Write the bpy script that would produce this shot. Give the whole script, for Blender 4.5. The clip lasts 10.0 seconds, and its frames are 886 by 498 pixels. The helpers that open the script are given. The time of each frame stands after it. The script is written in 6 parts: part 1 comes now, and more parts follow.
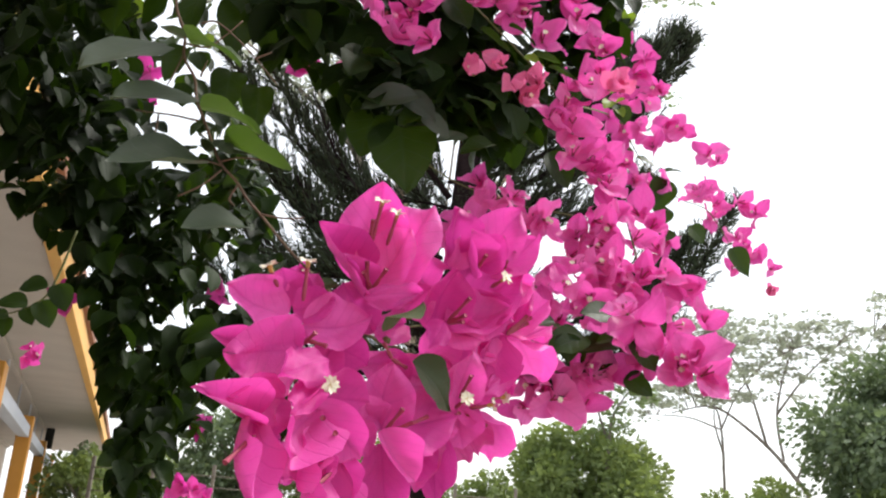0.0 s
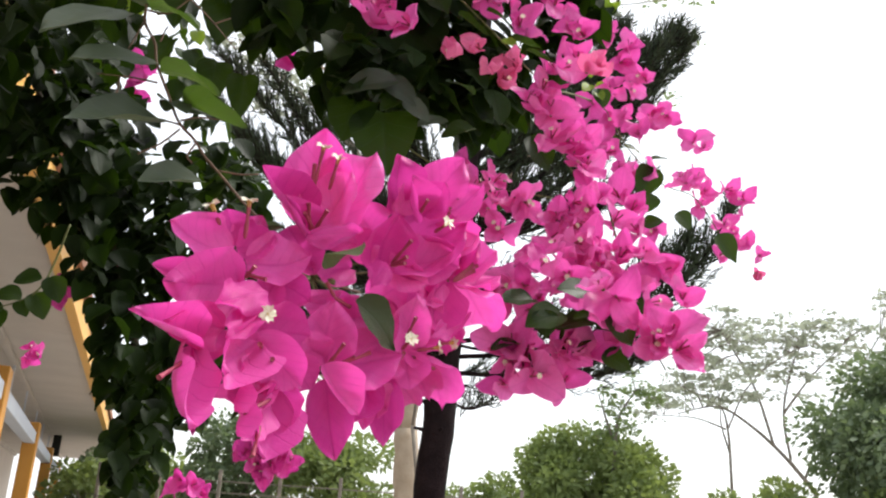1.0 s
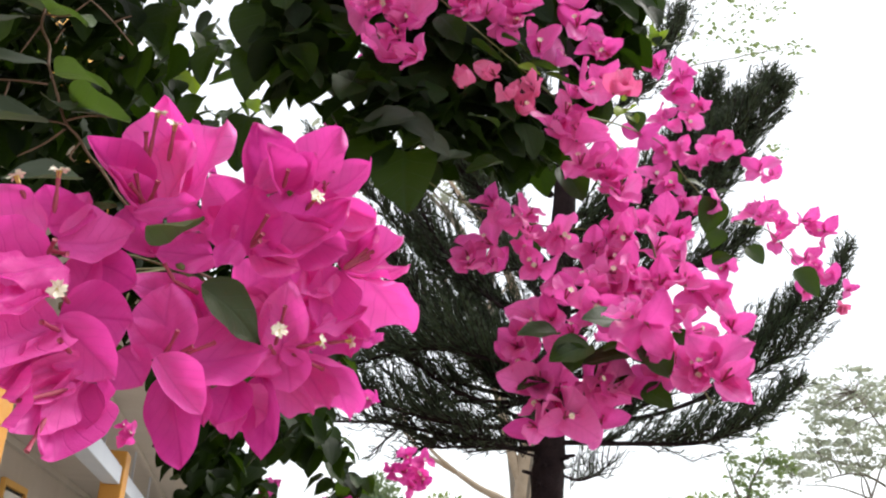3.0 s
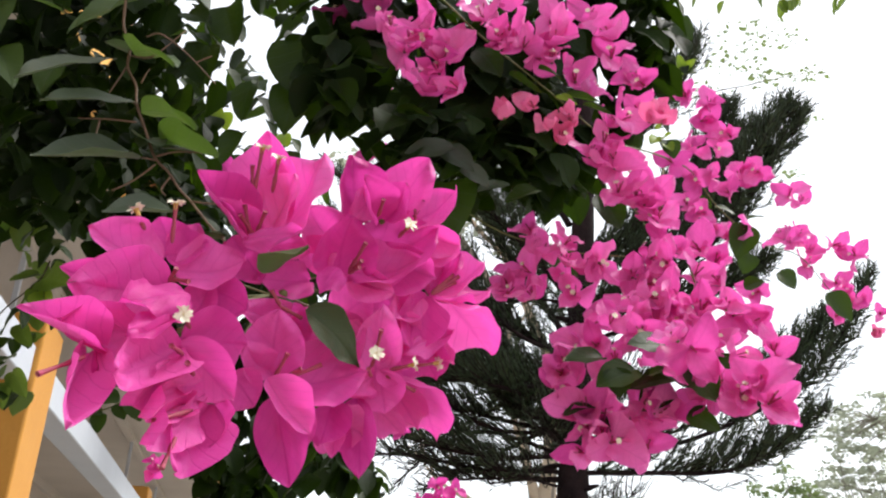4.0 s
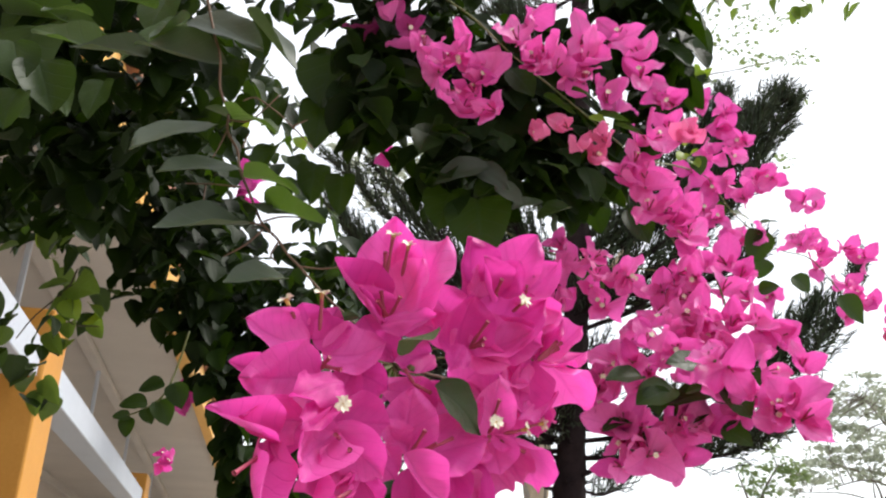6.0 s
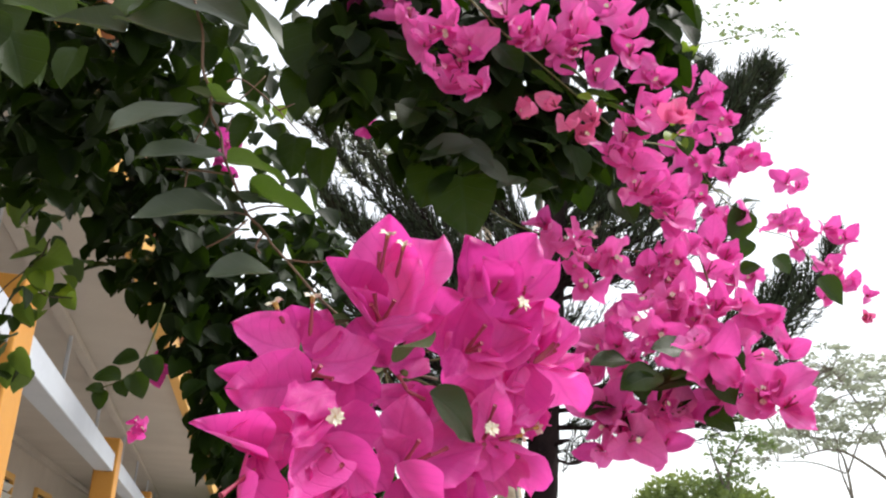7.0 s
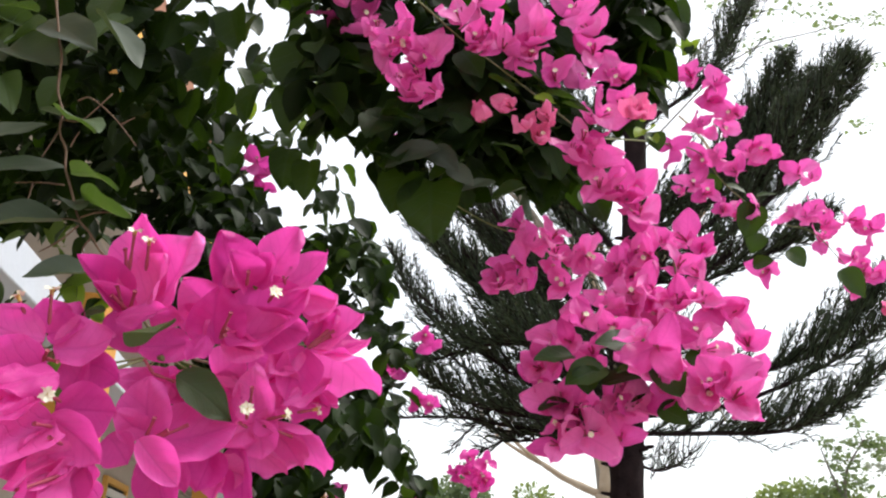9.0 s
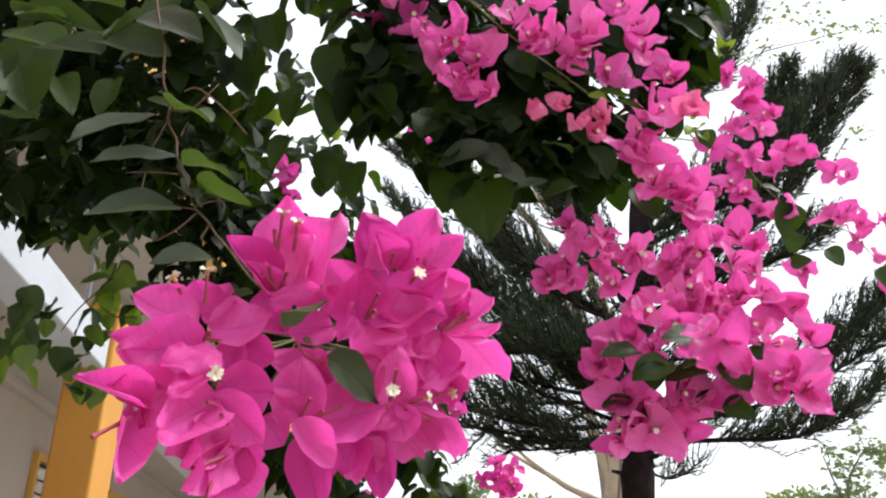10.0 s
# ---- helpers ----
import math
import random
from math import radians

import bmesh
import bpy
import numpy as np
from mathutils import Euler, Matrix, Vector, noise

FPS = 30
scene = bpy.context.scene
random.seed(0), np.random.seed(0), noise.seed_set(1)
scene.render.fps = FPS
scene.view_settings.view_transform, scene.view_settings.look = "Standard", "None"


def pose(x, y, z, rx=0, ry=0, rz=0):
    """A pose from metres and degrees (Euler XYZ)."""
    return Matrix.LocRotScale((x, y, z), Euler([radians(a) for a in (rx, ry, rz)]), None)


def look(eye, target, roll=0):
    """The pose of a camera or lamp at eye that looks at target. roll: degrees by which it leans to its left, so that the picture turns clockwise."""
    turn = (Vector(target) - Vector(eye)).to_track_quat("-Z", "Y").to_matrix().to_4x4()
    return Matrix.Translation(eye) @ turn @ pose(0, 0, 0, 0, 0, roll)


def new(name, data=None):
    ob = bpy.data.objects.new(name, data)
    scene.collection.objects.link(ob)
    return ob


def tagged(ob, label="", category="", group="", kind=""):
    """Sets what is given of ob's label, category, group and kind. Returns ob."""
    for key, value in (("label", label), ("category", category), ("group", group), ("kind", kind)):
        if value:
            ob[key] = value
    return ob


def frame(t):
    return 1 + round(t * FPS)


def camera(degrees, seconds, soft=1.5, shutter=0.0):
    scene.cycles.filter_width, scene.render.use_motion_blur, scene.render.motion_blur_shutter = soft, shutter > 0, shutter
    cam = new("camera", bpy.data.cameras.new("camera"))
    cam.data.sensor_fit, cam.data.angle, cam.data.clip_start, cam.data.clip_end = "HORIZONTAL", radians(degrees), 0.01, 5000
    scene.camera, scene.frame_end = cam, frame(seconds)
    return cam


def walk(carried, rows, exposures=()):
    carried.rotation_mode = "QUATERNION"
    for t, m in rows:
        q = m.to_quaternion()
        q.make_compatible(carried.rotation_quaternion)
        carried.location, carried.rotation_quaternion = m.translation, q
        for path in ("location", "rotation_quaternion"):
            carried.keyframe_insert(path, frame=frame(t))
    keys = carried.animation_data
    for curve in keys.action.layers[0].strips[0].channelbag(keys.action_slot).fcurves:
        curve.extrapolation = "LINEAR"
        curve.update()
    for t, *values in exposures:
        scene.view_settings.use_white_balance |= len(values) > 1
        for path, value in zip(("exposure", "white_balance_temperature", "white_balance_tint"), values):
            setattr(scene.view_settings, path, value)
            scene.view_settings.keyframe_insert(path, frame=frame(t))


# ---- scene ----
cam = camera(51.0, 10.0, soft=2.2)
# seconds, eye, yaw, pitch, lean to the left
PATH = [
    (0.0, (0.0001, -0.0002, 1.6002), -0.98, 17.17, 4.34),
    (0.5, (0.0075, -0.0210, 1.5743), -0.95, 17.23, 4.03),
    (1.0, (0.0411, -0.0112, 1.5616), -0.47, 17.40, 3.79),
    (1.5, (0.0768, 0.0345, 1.5679), 0.50, 17.59, 3.50),
    (2.0, (0.0948, 0.0433, 1.5627), 1.71, 17.92, 2.62),
    (2.5, (0.1319, 0.0474, 1.5572), 3.42, 18.43, 2.44),
    (3.0, (0.1751, 0.0885, 1.5402), 7.11, 21.58, 3.20),
    (3.2, (0.1708, 0.0974, 1.5303), 7.50, 23.66, 3.19),
    (4.3, (0.1305, 0.0263, 1.5225), 8.30, 23.40, 2.72),
    (4.5, (0.1334, 0.0018, 1.5142), 8.14, 23.77, 2.82),
    (5.0, (0.1002, -0.0054, 1.5318), 8.09, 23.51, 2.67),
    (5.5, (0.0698, -0.0037, 1.5402), 7.74, 23.29, 2.37),
    (5.7, (0.0689, -0.0081, 1.5488), 7.90, 22.97, 2.25),
    (7.0, (0.0507, 0.0095, 1.5882), 5.95, 20.31, 2.51),
    (7.5, (0.0816, -0.0012, 1.5977), 6.14, 20.17, 2.88),
    (8.0, (0.1259, -0.0289, 1.5705), 7.19, 20.40, 2.57),
    (8.5, (0.1893, -0.0379, 1.5547), 11.84, 20.56, 2.82),
    (9.0, (0.2747, 0.0127, 1.5733), 12.62, 20.62, 2.93),
    (9.5, (0.2611, 0.0126, 1.5614), 12.92, 20.99, 2.36),
    (10.0, (0.1810, 0.0013, 1.5507), 12.59, 21.35, 2.33),
]
walk(cam, [(t, pose(*e, 90 + pitch, -lean, yaw)) for t, e, yaw, pitch, lean in PATH])

# ---------------------------------------------------------------- sky and sun: a bright white overcast
sun_dir = Vector((0.50, 0.30, 0.82)).normalized()
world = bpy.data.worlds.new("overcast_sky")
scene.world = world
world.use_nodes = True
wn, wl = world.node_tree.nodes, world.node_tree.links
wn.clear()
w_out = wn.new("ShaderNodeOutputWorld")
w_sky = wn.new("ShaderNodeTexSky")
w_sky.sky_type = "NISHITA"
w_sky.sun_disc = False
w_sky.sun_elevation = math.asin(sun_dir.z)
w_sky.sun_rotation = math.atan2(sun_dir.x, sun_dir.y)
w_sky.dust_density = 4.0
w_blue = wn.new("ShaderNodeBackground")
w_blue.inputs["Strength"].default_value = 0.05
w_cloud = wn.new("ShaderNodeBackground")
w_cloud.inputs["Color"].default_value = (0.97, 0.985, 1.0, 1)
w_cloud.inputs["Strength"].default_value = 1.02
w_add = wn.new("ShaderNodeAddShader")
wl.new(w_sky.outputs[0], w_blue.inputs["Color"])
wl.new(w_blue.outputs[0], w_add.inputs[0])
wl.new(w_cloud.outputs[0], w_add.inputs[1])
wl.new(w_add.outputs[0], w_out.inputs["Surface"])

sun_data = bpy.data.lights.new("sun", "SUN")
sun_data.energy = 3.1
sun_data.angle = radians(16)
sun_data.color = (1.0, 0.97, 0.92)
sun = new("sun", sun_data)
sun.matrix_world = look(sun_dir * 40, (0, 0, 0))
scene.view_settings.exposure = 0.27

# ---------------------------------------------------------------- materials


def mat_base(name):
    m = bpy.data.materials.new(name)
    m.use_nodes = True
    n, l = m.node_tree.nodes, m.node_tree.links
    n.clear()
    return m, n, l, n.new("ShaderNodeOutputMaterial")


def ramp(n, stops):
    r = n.new("ShaderNodeValToRGB")
    while len(r.color_ramp.elements) < len(stops):
        r.color_ramp.elements.new(0.5)
    for e, (p, c) in zip(r.color_ramp.elements, stops):
        e.position, e.color = p, (*c, 1)
    return r


def mixc(n, l, fac, a, b, kind="MIX"):
    m = n.new("ShaderNodeMix")
    m.data_type, m.blend_type = "RGBA", kind
    for sock, v in ((m.inputs[0], fac), (m.inputs[6], a), (m.inputs[7], b)):
        if hasattr(v, "links"):
            l.new(v, sock)
        elif isinstance(v, (int, float)):
            sock.default_value = v
        else:
            sock.default_value = (*v, 1)
    return m.outputs[2]


def math_node(n, l, op, a, b=None):
    m = n.new("ShaderNodeMath")
    m.operation = op
    for i, v in enumerate((a, b)):
        if v is None:
            continue
        if hasattr(v, "links"):
            l.new(v, m.inputs[i])
        else:
            m.inputs[i].default_value = v
    return m.outputs[0]


def noise_tex(n, l, vec, scale, detail=4.0, rough=0.55):
    t = n.new("ShaderNodeTexNoise")
    t.inputs["Scale"].default_value, t.inputs["Detail"].default_value = scale, detail
    t.inputs["Roughness"].default_value = rough
    l.new(vec, t.inputs["Vector"])
    return t.outputs["Fac"]


def veined(name, dark, light, through_colour, through_share, gloss, vein_colour, vein_share,
           rough=0.5, vein_scale=7.0, island=False, sheen=0.0, bump=0.25):
    """A thin blade: colour that varies from blade to blade, a midrib and side veins, and light that shines through."""
    m, n, l, out = mat_base(name)
    if island:
        g = n.new("ShaderNodeNewGeometry")
        rnd = g.outputs["Random Per Island"]
        co = n.new("ShaderNodeUVMap").outputs[0]
    else:
        rnd = n.new("ShaderNodeObjectInfo").outputs["Random"]
        co = n.new("ShaderNodeTexCoord").outputs["UV"]
    sep = n.new("ShaderNodeSeparateXYZ")
    l.new(co, sep.inputs[0])
    ax = math_node(n, l, "ABSOLUTE", sep.outputs[0])
    # side veins run outwards and forwards from the midrib
    v = math_node(n, l, "SUBTRACT", sep.outputs[1], math_node(n, l, "MULTIPLY", ax, 0.9))
    wobble = noise_tex(n, l, co, 5.0, 3.0)
    v = math_node(n, l, "ADD", v, math_node(n, l, "MULTIPLY", wobble, 0.09))
    s = math_node(n, l, "ABSOLUTE", math_node(n, l, "SINE", math_node(n, l, "MULTIPLY", v, vein_scale * math.pi)))
    side = ramp(n, [(0.0, (1, 1, 1)), (0.22, (0, 0, 0))])
    l.new(s, side.inputs[0])
    rib = ramp(n, [(0.0, (1, 1, 1)), (0.035, (0, 0, 0))])
    l.new(ax, rib.inputs[0])
    veins = mixc(n, l, 1.0, side.outputs[0], rib.outputs[0], "LIGHTEN")
    blotch = noise_tex(n, l, co, 3.0, 5.0, 0.65)
    fac = math_node(n, l, "ADD", math_node(n, l, "MULTIPLY", rnd, 0.85), math_node(n, l, "MULTIPLY", blotch, 0.5))
    fac = math_node(n, l, "SUBTRACT", fac, 0.18)
    col = mixc(n, l, fac, dark, light)
    col = mixc(n, l, math_node(n, l, "MULTIPLY", veins, vein_share), col, vein_colour)
    b = n.new("ShaderNodeBsdfPrincipled")
    l.new(col, b.inputs["Base Color"])
    b.inputs["Roughness"].default_value = rough
    b.inputs["Specular IOR Level"].default_value = gloss
    b.inputs["Sheen Weight"].default_value = sheen
    b.inputs["Sheen Roughness"].default_value = 0.5
    fine = noise_tex(n, l, co, 42.0, 3.0)
    h = math_node(n, l, "ADD", math_node(n, l, "MULTIPLY", veins, -0.6), math_node(n, l, "MULTIPLY", fine, 0.35))
    bm_ = n.new("ShaderNodeBump")
    bm_.inputs["Strength"].default_value, bm_.inputs["Distance"].default_value = bump, 0.004
    l.new(h, bm_.inputs["Height"])
    l.new(bm_.outputs[0], b.inputs["Normal"])
    t = n.new("ShaderNodeBsdfTranslucent")
    l.new(mixc(n, l, math_node(n, l, "MULTIPLY", veins, 0.35), through_colour, vein_colour), t.inputs["Color"])
    mx = n.new("ShaderNodeMixShader")
    mx.inputs[0].default_value = through_share
    l.new(b.outputs[0], mx.inputs[1])
    l.new(t.outputs[0], mx.inputs[2])
    l.new(mx.outputs[0], out.inputs[0])
    return m


def surface(name, a, b, rough=0.7, scale=6.0, fine=60.0, bump=0.2, spec=0.4, stain=None, distance=0.01):
    """A solid surface: two tones at a large and a fine scale, with relief."""
    m, n, l, out = mat_base(name)
    co = n.new("ShaderNodeTexCoord").outputs["Object"]
    big, small = noise_tex(n, l, co, scale, 5.0, 0.6), noise_tex(n, l, co, fine, 4.0, 0.6)
    f = math_node(n, l, "ADD", math_node(n, l, "MULTIPLY", big, 0.7), math_node(n, l, "MULTIPLY", small, 0.45))
    r = ramp(n, [(0.35, a), (0.8, b)])
    l.new(f, r.inputs[0])
    col = r.outputs[0]
    if stain:
        sr = ramp(n, [(0.55, (0, 0, 0)), (0.75, (1, 1, 1))])
        l.new(noise_tex(n, l, co, scale * 0.6, 6.0, 0.7), sr.inputs[0])
        col = mixc(n, l, math_node(n, l, "MULTIPLY", sr.outputs[0], 0.45), col, stain)
    p = n.new("ShaderNodeBsdfPrincipled")
    l.new(col, p.inputs["Base Color"])
    p.inputs["Roughness"].default_value, p.inputs["Specular IOR Level"].default_value = rough, spec
    bp = n.new("ShaderNodeBump")
    bp.inputs["Strength"].default_value, bp.inputs["Distance"].default_value = bump, distance
    l.new(f, bp.inputs["Height"])
    l.new(bp.outputs[0], p.inputs["Normal"])
    l.new(p.outputs[0], out.inputs[0])
    return m


M_BRACT = veined("magenta_bract", (0.48, 0.005, 0.225), (0.95, 0.19, 0.63), (0.97, 0.085, 0.55), 0.36, 0.26,
                 (0.52, 0.006, 0.24), 0.17, rough=0.46, vein_scale=6.0, sheen=0.06, bump=0.4)
M_BRACT_PINK = veined("pink_bract", (0.54, 0.018, 0.27), (0.95, 0.28, 0.68), (0.97, 0.13, 0.58), 0.34, 0.30,
                      (0.55, 0.035, 0.26), 0.18, rough=0.5, vein_scale=6.0, sheen=0.06, bump=0.25)
M_BUD = veined("young_pink_bract", (0.72, 0.10, 0.32), (0.90, 0.27, 0.52), (0.90, 0.20, 0.46), 0.35, 0.25,
               (0.55, 0.12, 0.16), 0.3, rough=0.55, vein_scale=6.0)
# the green is darkened far below real foliage, to carry the vine's shade
M_LEAF = veined("shaded_bougainvillea_leaf", (0.006, 0.014, 0.004), (0.024, 0.043, 0.012), (0.13, 0.26, 0.010), 0.15, 0.15,
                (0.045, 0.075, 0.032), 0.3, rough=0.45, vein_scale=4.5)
# the sky's grey sheen on upper sides is put into this base colour
M_LEAF_SHEEN = veined("sky_sheen_leaf", (0.024, 0.036, 0.022), (0.054, 0.070, 0.046), (0.10, 0.17, 0.03), 0.12, 0.35,
                     (0.085, 0.105, 0.075), 0.2, rough=0.5, vein_scale=4.5, bump=0.08)
M_LEAF_DULL = veined("dull_dark_green_leaf", (0.026, 0.043, 0.017), (0.060, 0.090, 0.038), (0.13, 0.24, 0.02), 0.20, 0.22,
                     (0.07, 0.10, 0.05), 0.2, rough=0.5, vein_scale=4.5)
# deep shade inside the vine is put into this near-black leaf colour
M_LEAF_SHADED = veined("shaded_leaf_mass", (0.002, 0.005, 0.0015), (0.016, 0.032, 0.007), (0.13, 0.28, 0.010), 0.07,
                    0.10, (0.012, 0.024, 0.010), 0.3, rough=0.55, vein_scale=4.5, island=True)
# colour of the bough's young leaves; in the vine it paints backlight
M_LEAF_YOUNG_LIT = veined("young_and_backlit_leaf", (0.12, 0.22, 0.02), (0.22, 0.33, 0.04), (0.35, 0.50, 0.03), 0.40, 0.4,
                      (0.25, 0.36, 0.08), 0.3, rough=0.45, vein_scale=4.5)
# a lit copy of the leaf: the brightness is put into its lighter green
M_LEAF_SUNLIT = veined("sunlit_green_leaf", (0.05, 0.095, 0.02), (0.09, 0.15, 0.03), (0.24, 0.36, 0.04), 0.40, 0.4,
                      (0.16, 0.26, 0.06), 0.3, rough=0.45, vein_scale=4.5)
M_STEM = surface("green_brown_stem", (0.07, 0.085, 0.024), (0.16, 0.17, 0.055), 0.65, 40, 300, 0.3, distance=0.002)
M_TWIG = surface("brown_twig", (0.075, 0.042, 0.026), (0.17, 0.105, 0.065), 0.7, 60, 400, 0.3, distance=0.001)
M_WOOD = surface("woody_vine_stem", (0.035, 0.028, 0.018), (0.10, 0.08, 0.05), 0.8, 25, 150, 0.5, distance=0.004)
M_TUBE = surface("flower_tube", (0.22, 0.018, 0.060), (0.40, 0.07, 0.11), 0.55, 60, 400, 0.2, distance=0.001)
M_STAR = surface("cream_flower_lobe", (0.74, 0.70, 0.52), (0.86, 0.84, 0.74), 0.55, 120, 500, 0.1, distance=0.0005)
M_THROAT = surface("flower_throat", (0.45, 0.30, 0.06), (0.55, 0.40, 0.10), 0.6, 120, 500, 0.1, distance=0.0005)
M_PILLAR = surface("ochre_painted_plaster", (0.50, 0.225, 0.032), (0.60, 0.29, 0.055), 0.6, 2.0, 60, 0.15,
                   stain=(0.48, 0.24, 0.06))
M_FASCIA = surface("yellow_painted_fascia", (0.66, 0.36, 0.08), (0.76, 0.44, 0.12), 0.6, 1.5, 50, 0.15,
                   stain=(0.50, 0.28, 0.08))
M_PLASTER = surface("cream_plaster", (0.44, 0.40, 0.365), (0.54, 0.495, 0.45), 0.8, 1.2, 60, 0.15, stain=(0.40, 0.36, 0.32))
M_BEAM = surface("white_painted_beam", (0.46, 0.50, 0.57), (0.56, 0.60, 0.67), 0.6, 2.0, 60, 0.12,
                 stain=(0.52, 0.52, 0.54))
M_WALL = surface("veranda_wall_paint", (0.46, 0.41, 0.37), (0.56, 0.50, 0.45), 0.8, 1.5, 60, 0.15)
M_LOUVRE = surface("white_louvre", (0.62, 0.62, 0.60), (0.74, 0.74, 0.72), 0.5, 6, 80, 0.1)
M_DARK = surface("dark_room", (0.02, 0.02, 0.02), (0.04, 0.04, 0.04), 0.9)
M_TILE = surface("roof_sheet", (0.22, 0.10, 0.06), (0.32, 0.15, 0.09), 0.8, 3, 40, 0.4)
M_FLOOR = surface("veranda_concrete", (0.24, 0.23, 0.21), (0.34, 0.32, 0.30), 0.85, 2, 50, 0.3)
# ground colour is unknown; this pale tone is chosen to bounce light upwards
M_GROUND = surface("pale_bounce_ground", (0.26, 0.23, 0.19), (0.46, 0.42, 0.36), 0.95, 0.8, 14, 0.6, distance=0.04)
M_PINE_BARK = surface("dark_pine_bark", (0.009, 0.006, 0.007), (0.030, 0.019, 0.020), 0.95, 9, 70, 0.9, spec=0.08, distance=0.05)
M_PALE_BARK = surface("pale_smooth_bark", (0.30, 0.23, 0.16), (0.46, 0.38, 0.29), 0.85, 5, 60, 0.5, distance=0.02)
M_GREY_BARK = surface("grey_thin_bark", (0.14, 0.12, 0.10), (0.26, 0.23, 0.19), 0.9, 5, 60, 0.5, distance=0.02)


def mass(name, dark, light, through_colour, share, rough=0.55):
    """Leaves or needles by the thousand, each a little different in tone."""
    m, n, l, out = mat_base(name)
    g = n.new("ShaderNodeNewGeometry")
    co = n.new("ShaderNodeTexCoord").outputs["Object"]
    f = math_node(n, l, "ADD", math_node(n, l, "MULTIPLY", g.outputs["Random Per Island"], 0.7),
                  math_node(n, l, "MULTIPLY", noise_tex(n, l, co, 0.9, 3.0), 0.4))
    col = mixc(n, l, f, dark, light)
    p = n.new("ShaderNodeBsdfPrincipled")
    l.new(col, p.inputs["Base Color"])
    p.inputs["Roughness"].default_value, p.inputs["Specular IOR Level"].default_value = rough, 0.3
    t = n.new("ShaderNodeBsdfTranslucent")
    t.inputs["Color"].default_value = (*through_colour, 1)
    mx = n.new("ShaderNodeMixShader")
    mx.inputs[0].default_value = share
    l.new(p.outputs[0], mx.inputs[1])
    l.new(t.outputs[0], mx.inputs[2])
    l.new(mx.outputs[0], out.inputs[0])
    return m


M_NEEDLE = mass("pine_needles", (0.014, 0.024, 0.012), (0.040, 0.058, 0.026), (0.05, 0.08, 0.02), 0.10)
M_BUSH = mass("broad_green_foliage", (0.095, 0.140, 0.048), (0.22, 0.28, 0.105), (0.30, 0.38, 0.09), 0.34)
M_BUSH_GREY = mass("grey_green_foliage", (0.065, 0.10, 0.055), (0.18, 0.23, 0.14), (0.22, 0.30, 0.11), 0.32)
# haze and glare over the far trees are put into this pale grey-green
M_AIRY_HAZED = mass("hazed_feathery_foliage", (0.17, 0.20, 0.15), (0.34, 0.37, 0.30), (0.44, 0.48, 0.36), 0.5)
M_AIRY_GREEN = mass("sparse_green_foliage", (0.10, 0.15, 0.07), (0.22, 0.28, 0.14), (0.28, 0.38, 0.12), 0.35)

# ---------------------------------------------------------------- building blocks


def part(name, bm, material, parent=None, label="", smooth=True):
    """Links a bmesh as one mesh object under a thing or under a part."""
    me = bpy.data.meshes.new(name)
    bm.to_mesh(me)
    bm.free()
    return mesh_part(name, me, material, parent, label, smooth)


def mesh_part(name, me, material, parent=None, label="", smooth=True):
    if material and not me.materials:
        me.materials.append(material)
    if smooth:
        me.polygons.foreach_set("use_smooth", [True] * len(me.polygons))
    ob = new(name, me)
    if parent:
        ob.parent = parent
    if label:
        ob["label"] = label
    return ob


def thing(name, at, label, category, group="", kind=""):
    ob = new(name)
    ob.location = at
    ob.empty_display_size = 0.1
    return tagged(ob, label, category, group, kind)


def put(name, me, m, parent, label=""):
    """One more object on a shared mesh, at the world pose m; parents stand unturned."""
    ob = new(name, me)
    ob.parent = parent
    base = Vector()
    up = parent
    while up:
        base += up.location
        up = up.parent
    ob.matrix_basis = Matrix.Translation(-base) @ m
    if label:
        ob["label"] = label
    return ob


def box(bm, size, m, bevel=0.0):
    r = bmesh.ops.create_cube(bm, size=1.0, matrix=m @ Matrix.Diagonal((*size, 1)))
    if bevel:
        es = list({e for v in r["verts"] for e in v.link_edges})
        bmesh.ops.bevel(bm, geom=es, offset=bevel, segments=2, affect="EDGES", profile=0.5)
    return r


def spline(points, steps):
    """Points along a smooth line through the given ones."""
    p = [Vector(q) for q in points]
    p = [p[0] * 2 - p[1]] + p + [p[-1] * 2 - p[-2]]
    out = []
    for i in range(1, len(p) - 2):
        for k in range(steps):
            t = k / steps
            a, b, c, d = p[i - 1], p[i], p[i + 1], p[i + 2]
            out.append(0.5 * ((2 * b) + (c - a) * t + (2 * a - 5 * b + 4 * c - d) * t * t + (3 * b - a - 3 * c + d) * t ** 3))
    return out + [p[-2]]


def tube(bm, points, r0, r1, sides=7, rough=0.0, seed=0):
    """A tapered round stem along points."""
    rnd = random.Random(seed)
    rings, n = [], len(points)
    prev = Vector((0.31, 0.52, 0.8))
    for i, p in enumerate(points):
        d = (points[min(i + 1, n - 1)] - points[max(i - 1, 0)]).normalized()
        u = prev - d * prev.dot(d)
        u = u.normalized() if u.length > 1e-6 else d.orthogonal().normalized()
        prev = u
        w = d.cross(u)
        r = r0 + (r1 - r0) * i / max(n - 1, 1)
        rings.append([bm.verts.new(p + (u * math.cos(a) + w * math.sin(a)) * r * (1 + rough * rnd.uniform(-1, 1)))
                      for a in (k * 2 * math.pi / sides for k in range(sides))])
    for a, b in zip(rings, rings[1:]):
        for k in range(sides):
            bm.faces.new((a[k], a[(k + 1) % sides], b[(k + 1) % sides], b[k]))
    bm.faces.new(rings[0][::-1])
    bm.faces.new(rings[-1])


